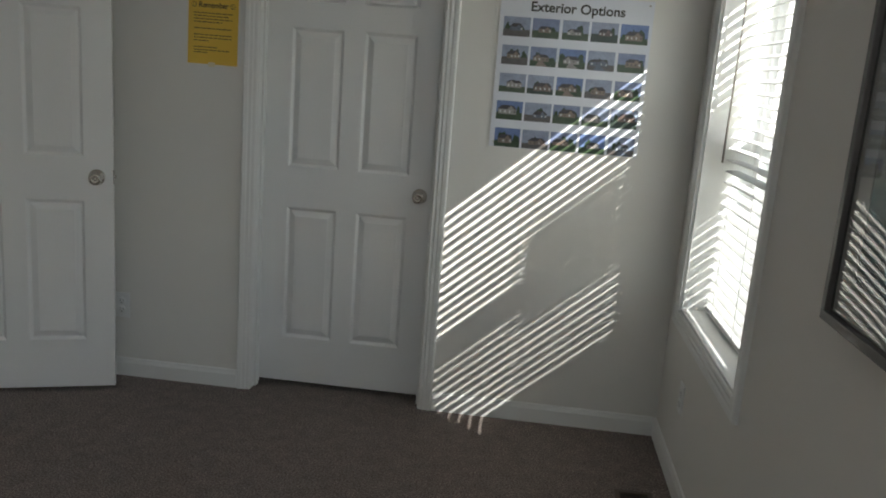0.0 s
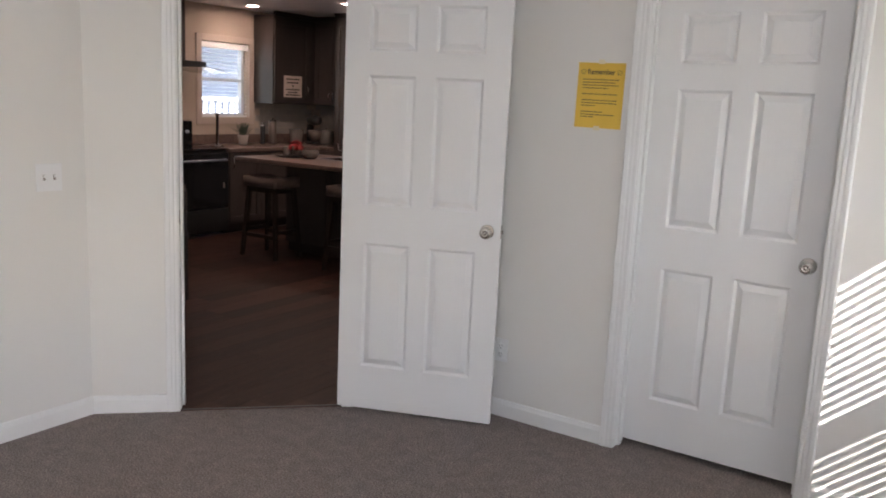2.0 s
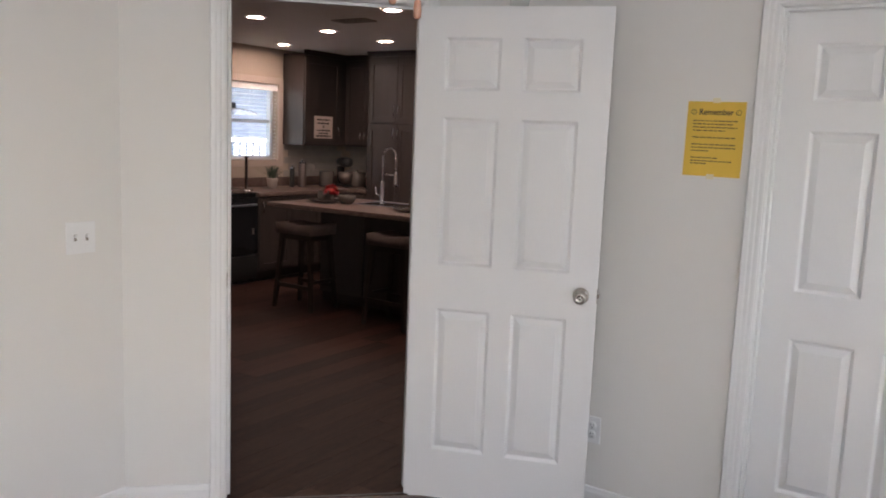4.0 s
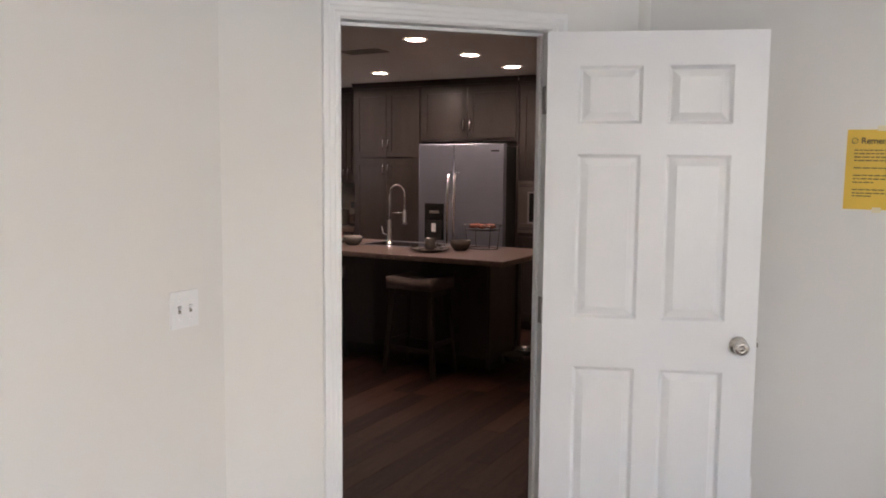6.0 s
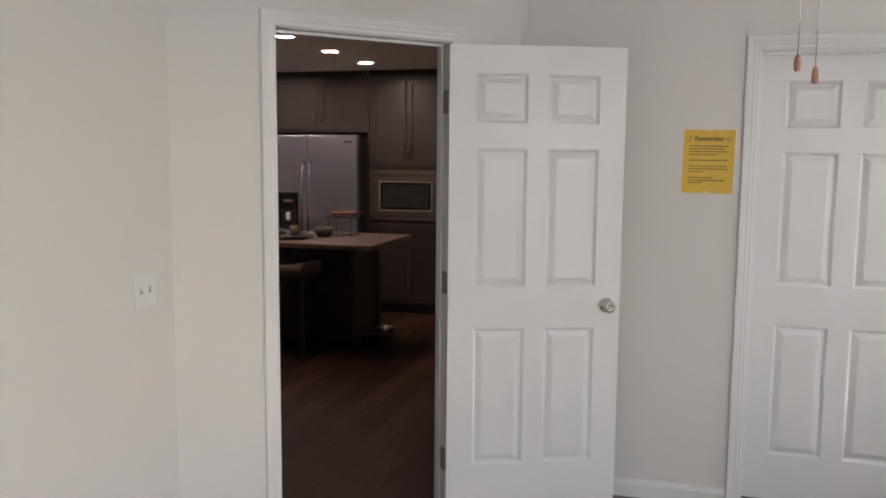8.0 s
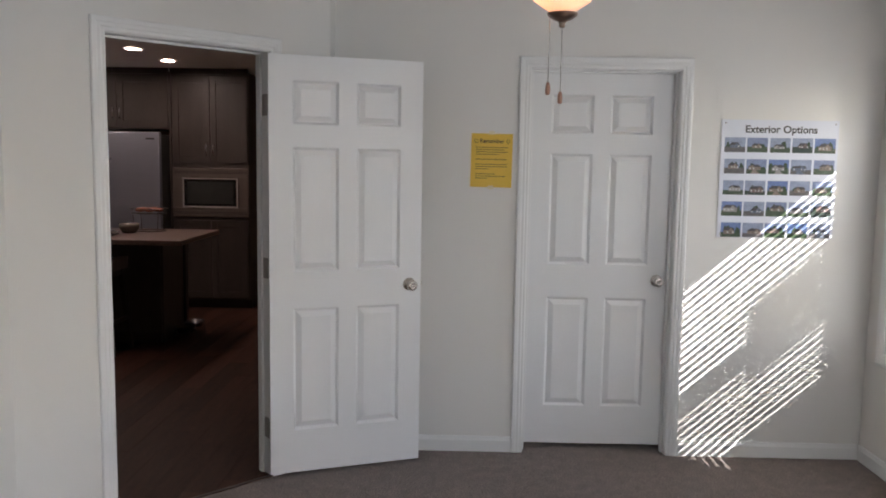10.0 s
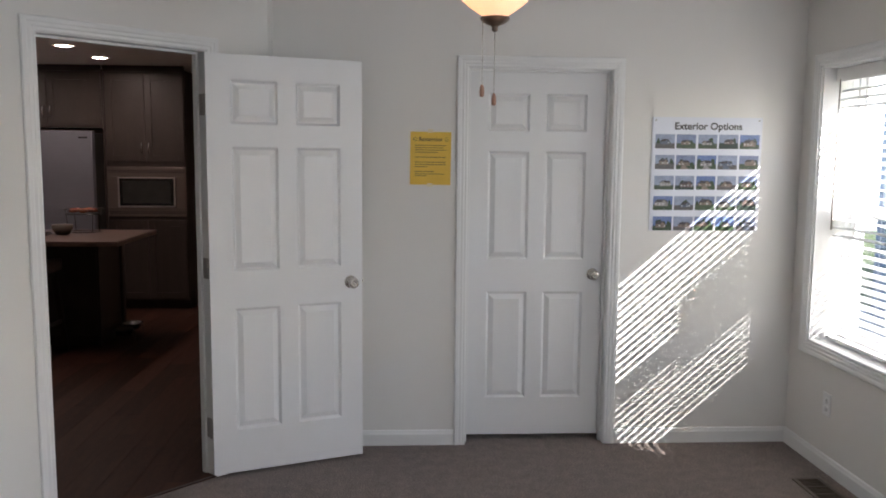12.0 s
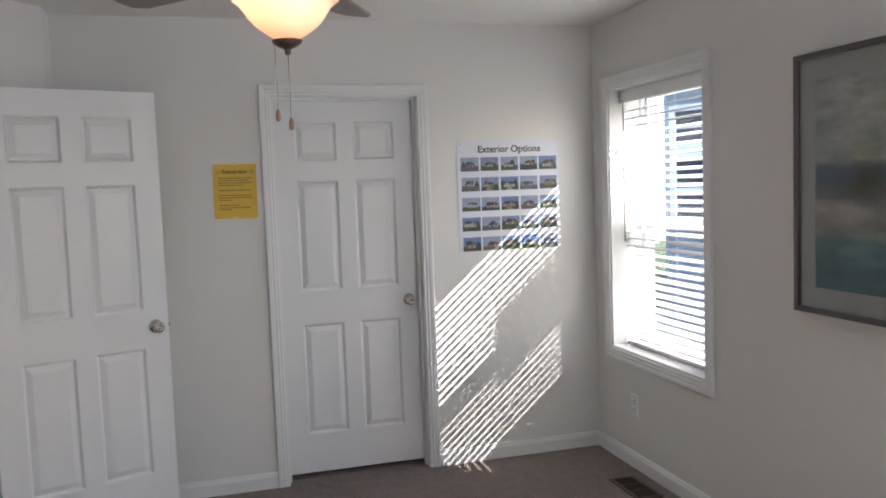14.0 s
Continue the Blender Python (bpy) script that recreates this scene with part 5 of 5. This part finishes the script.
# pet dishes by the island end
pd = thing("pet_bowl_stand", pose(-4.52, 2.72, 0), label="low wire stand with steel pet bowls on the floor", category="pet bowl")
for yy in (-0.12, 0.12):
    part("bowl", lathe(bmesh.new(), [(0, 0.055), (0.055, 0.058), (0.078, 0.10), (0.092, 0.102), (0.092, 0.098), (0.080, 0.096), (0.058, 0.05), (0, 0.048)], 24, pose(0, yy, 0)), CERAMIC, pd)
    part("ring", tube(bmesh.new(), [(0.085 * math.cos(2 * math.pi * k / 20), yy + 0.085 * math.sin(2 * math.pi * k / 20), 0.094) for k in range(21)], 0.004, 6), BLACK, pd)
    for s in (-1, 1):
        part("leg", tube(bmesh.new(), [(s * 0.085, yy, 0.094), (s * 0.095, yy, 0.004), (s * 0.095, yy - 0.03, 0.004)], 0.004, 6), BLACK, pd)


# ---- stools ----
def stool():
    s = thing("bar_stool", I4, label="backless saddle stool with a brown upholstered seat and dark legs", category="stool", group="stools at the island")
    bm = bmesh.new()
    nx, ny = 14, 10
    grid = []
    for i in range(nx + 1):
        row = []
        for j in range(ny + 1):
            u, v = -1 + 2 * i / nx, -1 + 2 * j / ny
            x, y = 0.205 * u, 0.165 * v
            edge = max(abs(u), abs(v))
            z = 0.732 + 0.030 * u * u - 0.030 * max(0, edge - 0.75) ** 2 * 16 * 0.6 + 0.008
            tuft = min(math.hypot(x - a, y - b) for a in (-0.105, 0, 0.105) for b in (-0.05, 0.05))
            z -= 0.010 * math.exp(-(tuft / 0.022) ** 2)
            row.append(bm.verts.new((x, y, z)))
        grid.append(row)
    for i in range(nx):
        for j in range(ny):
            f = bm.faces.new((grid[i][j], grid[i + 1][j], grid[i + 1][j + 1], grid[i][j + 1]))
            f.smooth = True
    rim = [grid[i][0] for i in range(nx + 1)] + [grid[nx][j] for j in range(1, ny + 1)] + [grid[i][ny] for i in range(nx - 1, -1, -1)] + [grid[0][j] for j in range(ny - 1, 0, -1)]
    low = [bm.verts.new((v.co.x * 0.98, v.co.y * 0.98, 0.662)) for v in rim]
    for k in range(len(rim)):
        q = (k + 1) % len(rim)
        f = bm.faces.new((rim[k], rim[q], low[q], low[k]))
        f.smooth = True
    bm.faces.new(low)
    seat = part("seat", bm, SEATFAB, s)
    for a in (-0.105, 0, 0.105):
        for b in (-0.05, 0.05):
            part("button", lathe(bmesh.new(), [(0, 0.006), (0.007, 0.003), (0.008, 0)], 10, pose(a, b, 0.729 + 0.030 * (a / 0.205) ** 2)), SEATFAB, seat)
    part("apron", boxes((-0.175, 0.175, -0.135, 0.135, 0.612, 0.662), bevel=0.003), DARKWOOD, s)
    for sx in (-1, 1):
        for sy in (-1, 1):
            bm = bmesh.new()
            a, b = Vector((sx * 0.158, sy * 0.118, 0.662)), Vector((sx * 0.215, sy * 0.160, 0.0))
            ra = [bm.verts.new(a + Vector((p * 0.021, q * 0.021, 0))) for p, q in ((-1, -1), (1, -1), (1, 1), (-1, 1))]
            rb = [bm.verts.new(b + Vector((p * 0.015, q * 0.015, 0))) for p, q in ((-1, -1), (1, -1), (1, 1), (-1, 1))]
            for k in range(4):
                bm.faces.new((ra[k], ra[(k + 1) % 4], rb[(k + 1) % 4], rb[k]))
            bm.faces.new(ra), bm.faces.new(rb)
            part("leg", bm, DARKWOOD, s)
    for sy in (-1, 1):
        part("stretcher", boxes((-0.188, 0.188, sy * 0.143 - 0.009, sy * 0.143 + 0.009, 0.19, 0.225), bevel=0.002), DARKWOOD, s)
    for sx in (-1, 1):
        part("stretcher", boxes((sx * 0.194 - 0.009, sx * 0.194 + 0.009, -0.135, 0.135, 0.24, 0.27), bevel=0.002), DARKWOOD, s)
    return s


st = stool()
st.matrix_world = pose(-6.065, 2.04, 0, 0, 0, 1)
copy_thing(st, pose(-5.055, 2.05, 0, 0, 0, -2))


# ---- dining chair by the doorway ----
def dining_chair(m):
    c = thing("dining_chair", m, label="dark wooden dining chair with an upright back", category="chair")
    part("seat", boxes((-0.23, 0.23, -0.22, 0.22, 0.44, 0.48), bevel=0.008), DARKWOOD, c)
    for sx in (-1, 1):
        part("leg", boxes((sx * 0.205 - 0.02, sx * 0.205 + 0.02, -0.205, -0.165, 0, 0.44), bevel=0.003), DARKWOOD, c)
        part("back_leg", boxes((sx * 0.205 - 0.02, sx * 0.205 + 0.02, 0.175, 0.215, 0, 0.80), bevel=0.003), DARKWOOD, c)
    for z in (0.58, 0.74):
        part("back_rail", boxes((-0.185, 0.185, 0.185, 0.205, z, z + 0.06), bevel=0.003), DARKWOOD, c)


dining_chair(pose(-5.585, 0.405, 0, 0, 0, -38))


# ---- things on the far counter ----
def counter_jar(x, y, r, h, mat, lid, label):
    j = thing("counter_canister", pose(x, y, 0.914), label=label, category="canister")
    part("jar", lathe(bmesh.new(), [(0, 0), (r * 0.92, 0), (r, 0.01), (r, h), (r * 0.9, h + 0.008), (0, h + 0.008)], 24), mat, j)
    if lid:
        part("lid", lathe(bmesh.new(), [(r * 1.02, h + 0.008), (r * 1.02, h + 0.022), (r * 0.3, h + 0.030), (0.012, h + 0.032), (0.014, h + 0.05), (0, h + 0.052)], 24), lid, j)


counter_jar(-7.66, 3.62, 0.045, 0.26, TRIMSTEEL, BLACK, "tall steel thermos on the counter")
counter_jar(-7.70, 3.50, 0.028, 0.20, BLACK, CHROME, "slim black pepper mill on the counter")
counter_jar(-7.62, 3.98, 0.085, 0.17, CERAMIC, None, "grey ceramic canister on the counter")
counter_jar(-7.42, 4.30, 0.10, 0.15, CERAMIC, CERAMIC, "wide grey crock with a lid")
mix = thing("stand_mixer", pose(-7.55, 4.20, 0.914, 0, 0, -20), label="dark stand mixer on the corner counter", category="mixer")
part("foot", boxes((-0.10, 0.12, -0.06, 0.06, 0, 0.03), bevel=0.01), BLACK, mix)
part("column", boxes((-0.10, -0.04, -0.04, 0.04, 0.03, 0.24), bevel=0.015), BLACK, mix)
part("head", lathe(bmesh.new(), [(0, -0.16), (0.035, -0.15), (0.055, -0.08), (0.062, 0.04), (0.050, 0.12), (0, 0.14)], 20, pose(0.02, 0, 0.29, 0, 90)), BLACK, mix)
part("bowl", lathe(bmesh.new(), [(0, 0.03), (0.05, 0.03), (0.085, 0.10), (0.09, 0.17), (0.086, 0.17), (0, 0.06)], 20, pose(0.06, 0, 0)), TRIMSTEEL, mix)
kt = thing("coffee_maker", pose(-7.14, 4.32, 0.914), label="black and steel coffee maker by the pantry", category="coffee maker")
part("base", boxes((-0.09, 0.09, -0.12, 0.10, 0, 0.035), bevel=0.006), BLACK, kt)
part("column", boxes((-0.08, 0.08, 0.02, 0.10, 0.035, 0.24), bevel=0.006), BLACK, kt)
part("carafe", lathe(bmesh.new(), [(0, 0.036), (0.055, 0.036), (0.065, 0.07), (0.06, 0.13), (0.045, 0.15), (0, 0.15)], 20, pose(0, -0.05, 0)), CHROME, kt)
part("basket_head", boxes((-0.08, 0.08, -0.10, 0.02, 0.20, 0.27), bevel=0.008), BLACK, kt)
sh = thing("spice_shelf", pose(-7.22, KN - 0.01, 1.30), label="small dark shelf fixed to the tiles", category="shelf")
part("board", boxes((-0.12, 0.12, -0.10, 0, -0.006, 0.006), bevel=0.002), BLACK, sh)
part("bracket", boxes((-0.01, 0.01, -0.06, 0, -0.04, -0.006), bevel=0.002), BLACK, sh)
plant = thing("potted_plant", pose(-7.62, 3.12, 0.914), label="green leafy plant in a pale pot on the counter", category="plant")
part("pot", lathe(bmesh.new(), [(0, 0), (0.045, 0), (0.06, 0.10), (0.064, 0.115), (0.056, 0.115), (0.052, 0.10), (0, 0.10)], 24), POT, plant)
rng = random.Random(6)
for k in range(46):
    a, tilt, ln = rng.uniform(0, 360), rng.uniform(8, 52), rng.uniform(0.10, 0.17)
    bm = bmesh.new()
    w = 0.008
    lv = [(0, 0, 0), (w, 0, ln * 0.45), (0.3 * w, 0.012, ln), (-0.3 * w, 0.012, ln), (-w, 0, ln * 0.45)]
    bm.faces.new([bm.verts.new(v) for v in lv])
    part("leaf", bm, GREENLEAF, plant, m=pose(0, 0, 0.10, 0, 0, a) @ pose(0, 0.02, 0, -tilt))
ptow = thing("paper_towel_holder", pose(-7.52, 2.66, 0.914), label="tall steel paper towel post on the counter", category="towel holder")
part("base", lathe(bmesh.new(), [(0, 0), (0.075, 0), (0.075, 0.010), (0.02, 0.018), (0, 0.018)], 24), CHROME, ptow)
part("post", lathe(bmesh.new(), [(0.016, 0.012), (0.016, 0.335), (0.026, 0.345), (0.026, 0.355), (0, 0.36)], 16), CHROME, ptow)


# ---- recessed lights ----
CANS = [(-4.87, 1.65), (-4.87, 2.475), (-4.87, 3.285), (-6.19, 1.55), (-6.20, 2.42), (-6.17, 3.20), (-7.45, 3.10)]


def can_light():
    c = thing("recessed_light", I4, label="round white recessed ceiling light switched on", category="ceiling light", group="kitchen ceiling lights")
    part("trim_ring", lathe(bmesh.new(), [(0.064, -0.001), (0.086, -0.001), (0.086, -0.006), (0.070, -0.009), (0.064, -0.004), (0.064, -0.001)], 32), PLATE, c)
    part("lens", lathe(bmesh.new(), [(0, -0.003), (0.0635, -0.003), (0.0635, -0.0005), (0, -0.0005)], 32), CANGLOW, c, "glowing frosted lens")
    return c


first = can_light()
first.matrix_world = pose(CANS[0][0], CANS[0][1], H)
for x, y in CANS[1:]:
    copy_thing(first, pose(x, y, H))
cv = thing("ceiling_vent", pose(-5.52, 1.98, H), label="brown louvred vent in the kitchen ceiling", category="ceiling vent")
part("frame", boxes((-0.17, 0.17, -0.09, -0.075, -0.008, 0), (-0.17, 0.17, 0.075, 0.09, -0.008, 0), (-0.17, -0.155, -0.075, 0.075, -0.008, 0), (0.155, 0.17, -0.075, 0.075, -0.008, 0), bevel=0.002), FRAME_G, cv)
for k in range(9):
    part("louvre", boxes((-0.155, 0.155, -0.070 + k * 0.0165, -0.060 + k * 0.0165, -0.007, -0.001)), FRAME_G, cv)


# ---- outdoors ----
solid("ground", boxes((-400, 400, -400, 400, -0.72, -0.60)), GRASS, label="mown lawn around the house", category="ground", kind="structure")


CONCRETE = material("pale_concrete", (0.50, 0.49, 0.46), 0.85, var=0.10, scale=1.2, fine=90, bump=0.2, dist=0.003)
# assumed slab: added for pale tone between the slats and upward sun bounce
solid("pavement_bounce", boxes((0.9, 4.6, -9.0, 19.9, -0.60, -0.56), bevel=0.01), CONCRETE, label="assumed pale slab between the houses, added to bounce sunlight to the window", category="driveway", kind="structure")


def house(name, m, w, d, h, mat, wins, label, gable=1.6, rail=False):
    """A neighbouring house: lapped siding, windows with frames, roof. Front looks to -y."""
    t = thing(name, m, label=label, category="house")
    part("wall", boxes((-w / 2, w / 2, 0.02, d, -0.6, h)), mat, t)
    n = int((h + 0.6) / 0.125)
    bm = bmesh.new()
    for k in range(n):
        z = -0.6 + k * 0.125
        vs = [bm.verts.new(v) for v in ((-w / 2, -0.004, z), (w / 2, -0.004, z), (w / 2, 0.016, z + 0.125), (-w / 2, 0.016, z + 0.125), (-w / 2, 0.019, z), (w / 2, 0.019, z))]
        bm.faces.new((vs[0], vs[1], vs[2], vs[3])), bm.faces.new((vs[0], vs[4], vs[5], vs[1]))
    part("siding", bm, mat, t)
    for x0, x1, z0, z1 in wins:
        wn_ = part("window", boxes((x0 - 0.09, x0, -0.045, 0.0, z0 - 0.09, z1 + 0.09), (x1, x1 + 0.09, -0.045, 0.0, z0 - 0.09, z1 + 0.09), (x0, x1, -0.045, 0.0, z1, z1 + 0.09), (x0, x1, -0.045, 0.0, z0 - 0.09, z0), (x0, x1, -0.035, -0.01, (z0 + z1) / 2 - 0.025, (z0 + z1) / 2 + 0.025), ((x0 + x1) / 2 - 0.015, (x0 + x1) / 2 + 0.015, -0.030, -0.012, z0, z1)), SIDING, t, "white framed window")
        part("pane", boxes((x0, x1, -0.012, -0.006, z0, z1)), OUTPANE, wn_)
    bm = bmesh.new()
    e = 0.35
    prof = [(-e, h - 0.02), (d / 2, h + gable), (d + e, h - 0.02), (d + e, h + 0.10), (d / 2, h + gable + 0.14), (-e, h + 0.10)]
    ra = [bm.verts.new((-w / 2 - e, y, z)) for y, z in prof]
    rb = [bm.verts.new((w / 2 + e, y, z)) for y, z in prof]
    for k in range(6):
        bm.faces.new((ra[k], ra[(k + 1) % 6], rb[(k + 1) % 6], rb[k]))
    bm.faces.new(ra), bm.faces.new(rb)
    part("roof", bm, ROOF, t)
    return t


house("neighbour_house", pose(6.60, 1.52, 0, 0, 0, -64), 10.6, 7, 2.9, SIDING_B, [(-5.1, -3.82, 0.95, 1.82), (-5.1, -3.82, 2.06, 2.50), (-2.5, -1.3, 1.0, 2.35), (0.3, 1.3, 1.0, 2.35)], "blue-grey sided neighbouring house in shade")
# assumed house, added so the window's left part shows sunlit white
house("neighbour_house", pose(11, 20, 0), 26, 8, 5.6, SIDING, [(-9.0, -8.0, 0.9, 2.3), (-1.0, 0.0, 3.4, 4.8), (5.0, 6.0, 0.9, 2.3)], "assumed tall white sided house, added to fill the window view with sunlit white")
# this front catches the sun; its siding colour carries the shade instead
house("neighbour_house", pose(-12.6, 5.2, 0, 0, 0, 90), 12, 7, 3.0, SIDING_SHADED, [(-3.0, -2.1, 1.0, 2.3)], "neighbouring house with siding coloured pale blue to look shaded")
porch = solid("porch_roof", boxes((-12.7, -10.2, -1.0, 11.4, 2.78, 2.92), (-12.6, -10.25, -0.8, 11.2, -0.6, -0.02), bevel=0.01), SIDING, label="white porch roof and deck along the neighbouring house", category="porch")
for yy in (0.2, 2.4, 8.6):
    solid("porch_post", boxes((-10.46, -10.34, yy - 0.06, yy + 0.06, -0.02, 2.78), bevel=0.005), SIDING, label="square white porch post", category="post", group="porch posts")
pr = thing("porch_railing", pose(-10.4, 5.0, 0, 0, 0, 90), label="white porch railing outside the kitchen window", category="railing")
part("top_rail", boxes((-3, 3, -0.04, 0.04, 1.36, 1.41), bevel=0.006), SIDING, pr)
part("bottom_rail", boxes((-3, 3, -0.03, 0.03, 0.66, 0.70), bevel=0.006), SIDING, pr)
for k in range(46):
    part("baluster", boxes((-2.95 + k * 0.13, -2.91 + k * 0.13, -0.02, 0.02, 0.70, 1.36)), SIDING, pr)
for x in (-3, 3):
    part("post", boxes((x - 0.06, x + 0.06, -0.06, 0.06, -0.6, 1.46), bevel=0.005), SIDING, pr)

# the roof edge of this house outside the bedroom window
solid("trim_eave", boxes((EW, 0.55, SW - 0.15, 0.6, 2.23, 2.26), (0.53, 0.55, SW - 0.15, 0.6, 2.26, 2.40)), SIDING, label="white soffit and fascia over the bedroom window", category="eave", kind="structure")
solid("roof_own", boxes((KW - 0.6, 0.56, SW - 0.6, KN + 0.6, 2.62, 2.74)), ROOF, label="shingled roof sheet over the rooms", category="roof", kind="structure")


# ---- kitchen floor planks ----
PWID, PLEN = 0.152, 1.20
plank_me = finish("plank", boxes((0, PWID - 0.002, 0, PLEN - 0.002, -0.010, 0.004)), PLANK)
fk = thing("floor_kitchen", I4, label="dark brown wood-look plank floor in the kitchen", category="floor", kind="structure")
rng = random.Random(21)
count, rest = 0, bmesh.new()


cols = int((7.30 - 2.75) / PWID)
for i in range(cols):
    x = -7.25 + i * PWID
    y = -3.0 - rng.random() * PLEN
    while y < KN:
        a, b = max(y, -3.0), min(y + PLEN, KN)
        # cut a plank at the slanted threshold
        ylow = max(a, x + PWID + 2.655) if x + PWID > -3.95 else a
        if ylow < b - 0.03:
            if b - ylow > PLEN - 0.01 and -6.6 < x < -3.0 and -1.2 < ylow < 3.6 and count < 290:
                o = new("plank", plank_me)
                o.parent = fk
                o.matrix_local = pose(x, ylow, 0)
                count += 1
            else:
                box(rest, x, x + PWID - 0.002, ylow, b - 0.002, -0.010, 0.004)
        y += PLEN
part("plank_field", rest, PLANK, fk)
# slanted ends of the planks at the doorway
bm = bmesh.new()
for i in range(10):
    x = -7.25 + (21 + i) * PWID
    vs = [(x, x + 2.655), (x + PWID - 0.002, x + PWID + 2.655), (x, x + PWID + 2.655)]
    lo = [bm.verts.new((p, q, -0.010)) for p, q in vs]
    hi = [bm.verts.new((p, q, 0.004)) for p, q in vs]
    bm.faces.new(hi), bm.faces.new(lo)
    for k in range(3):
        bm.faces.new((lo[k], lo[(k + 1) % 3], hi[(k + 1) % 3], hi[k]))
part("plank_end", bm, PLANK, fk)
solid("trim_threshold", boxes((O1, O2, -0.006, 0.010, 0.0, 0.006), bevel=0.002), ESPRESSO, DIAG, label="dark wood transition strip in the doorway", category="threshold", kind="structure")
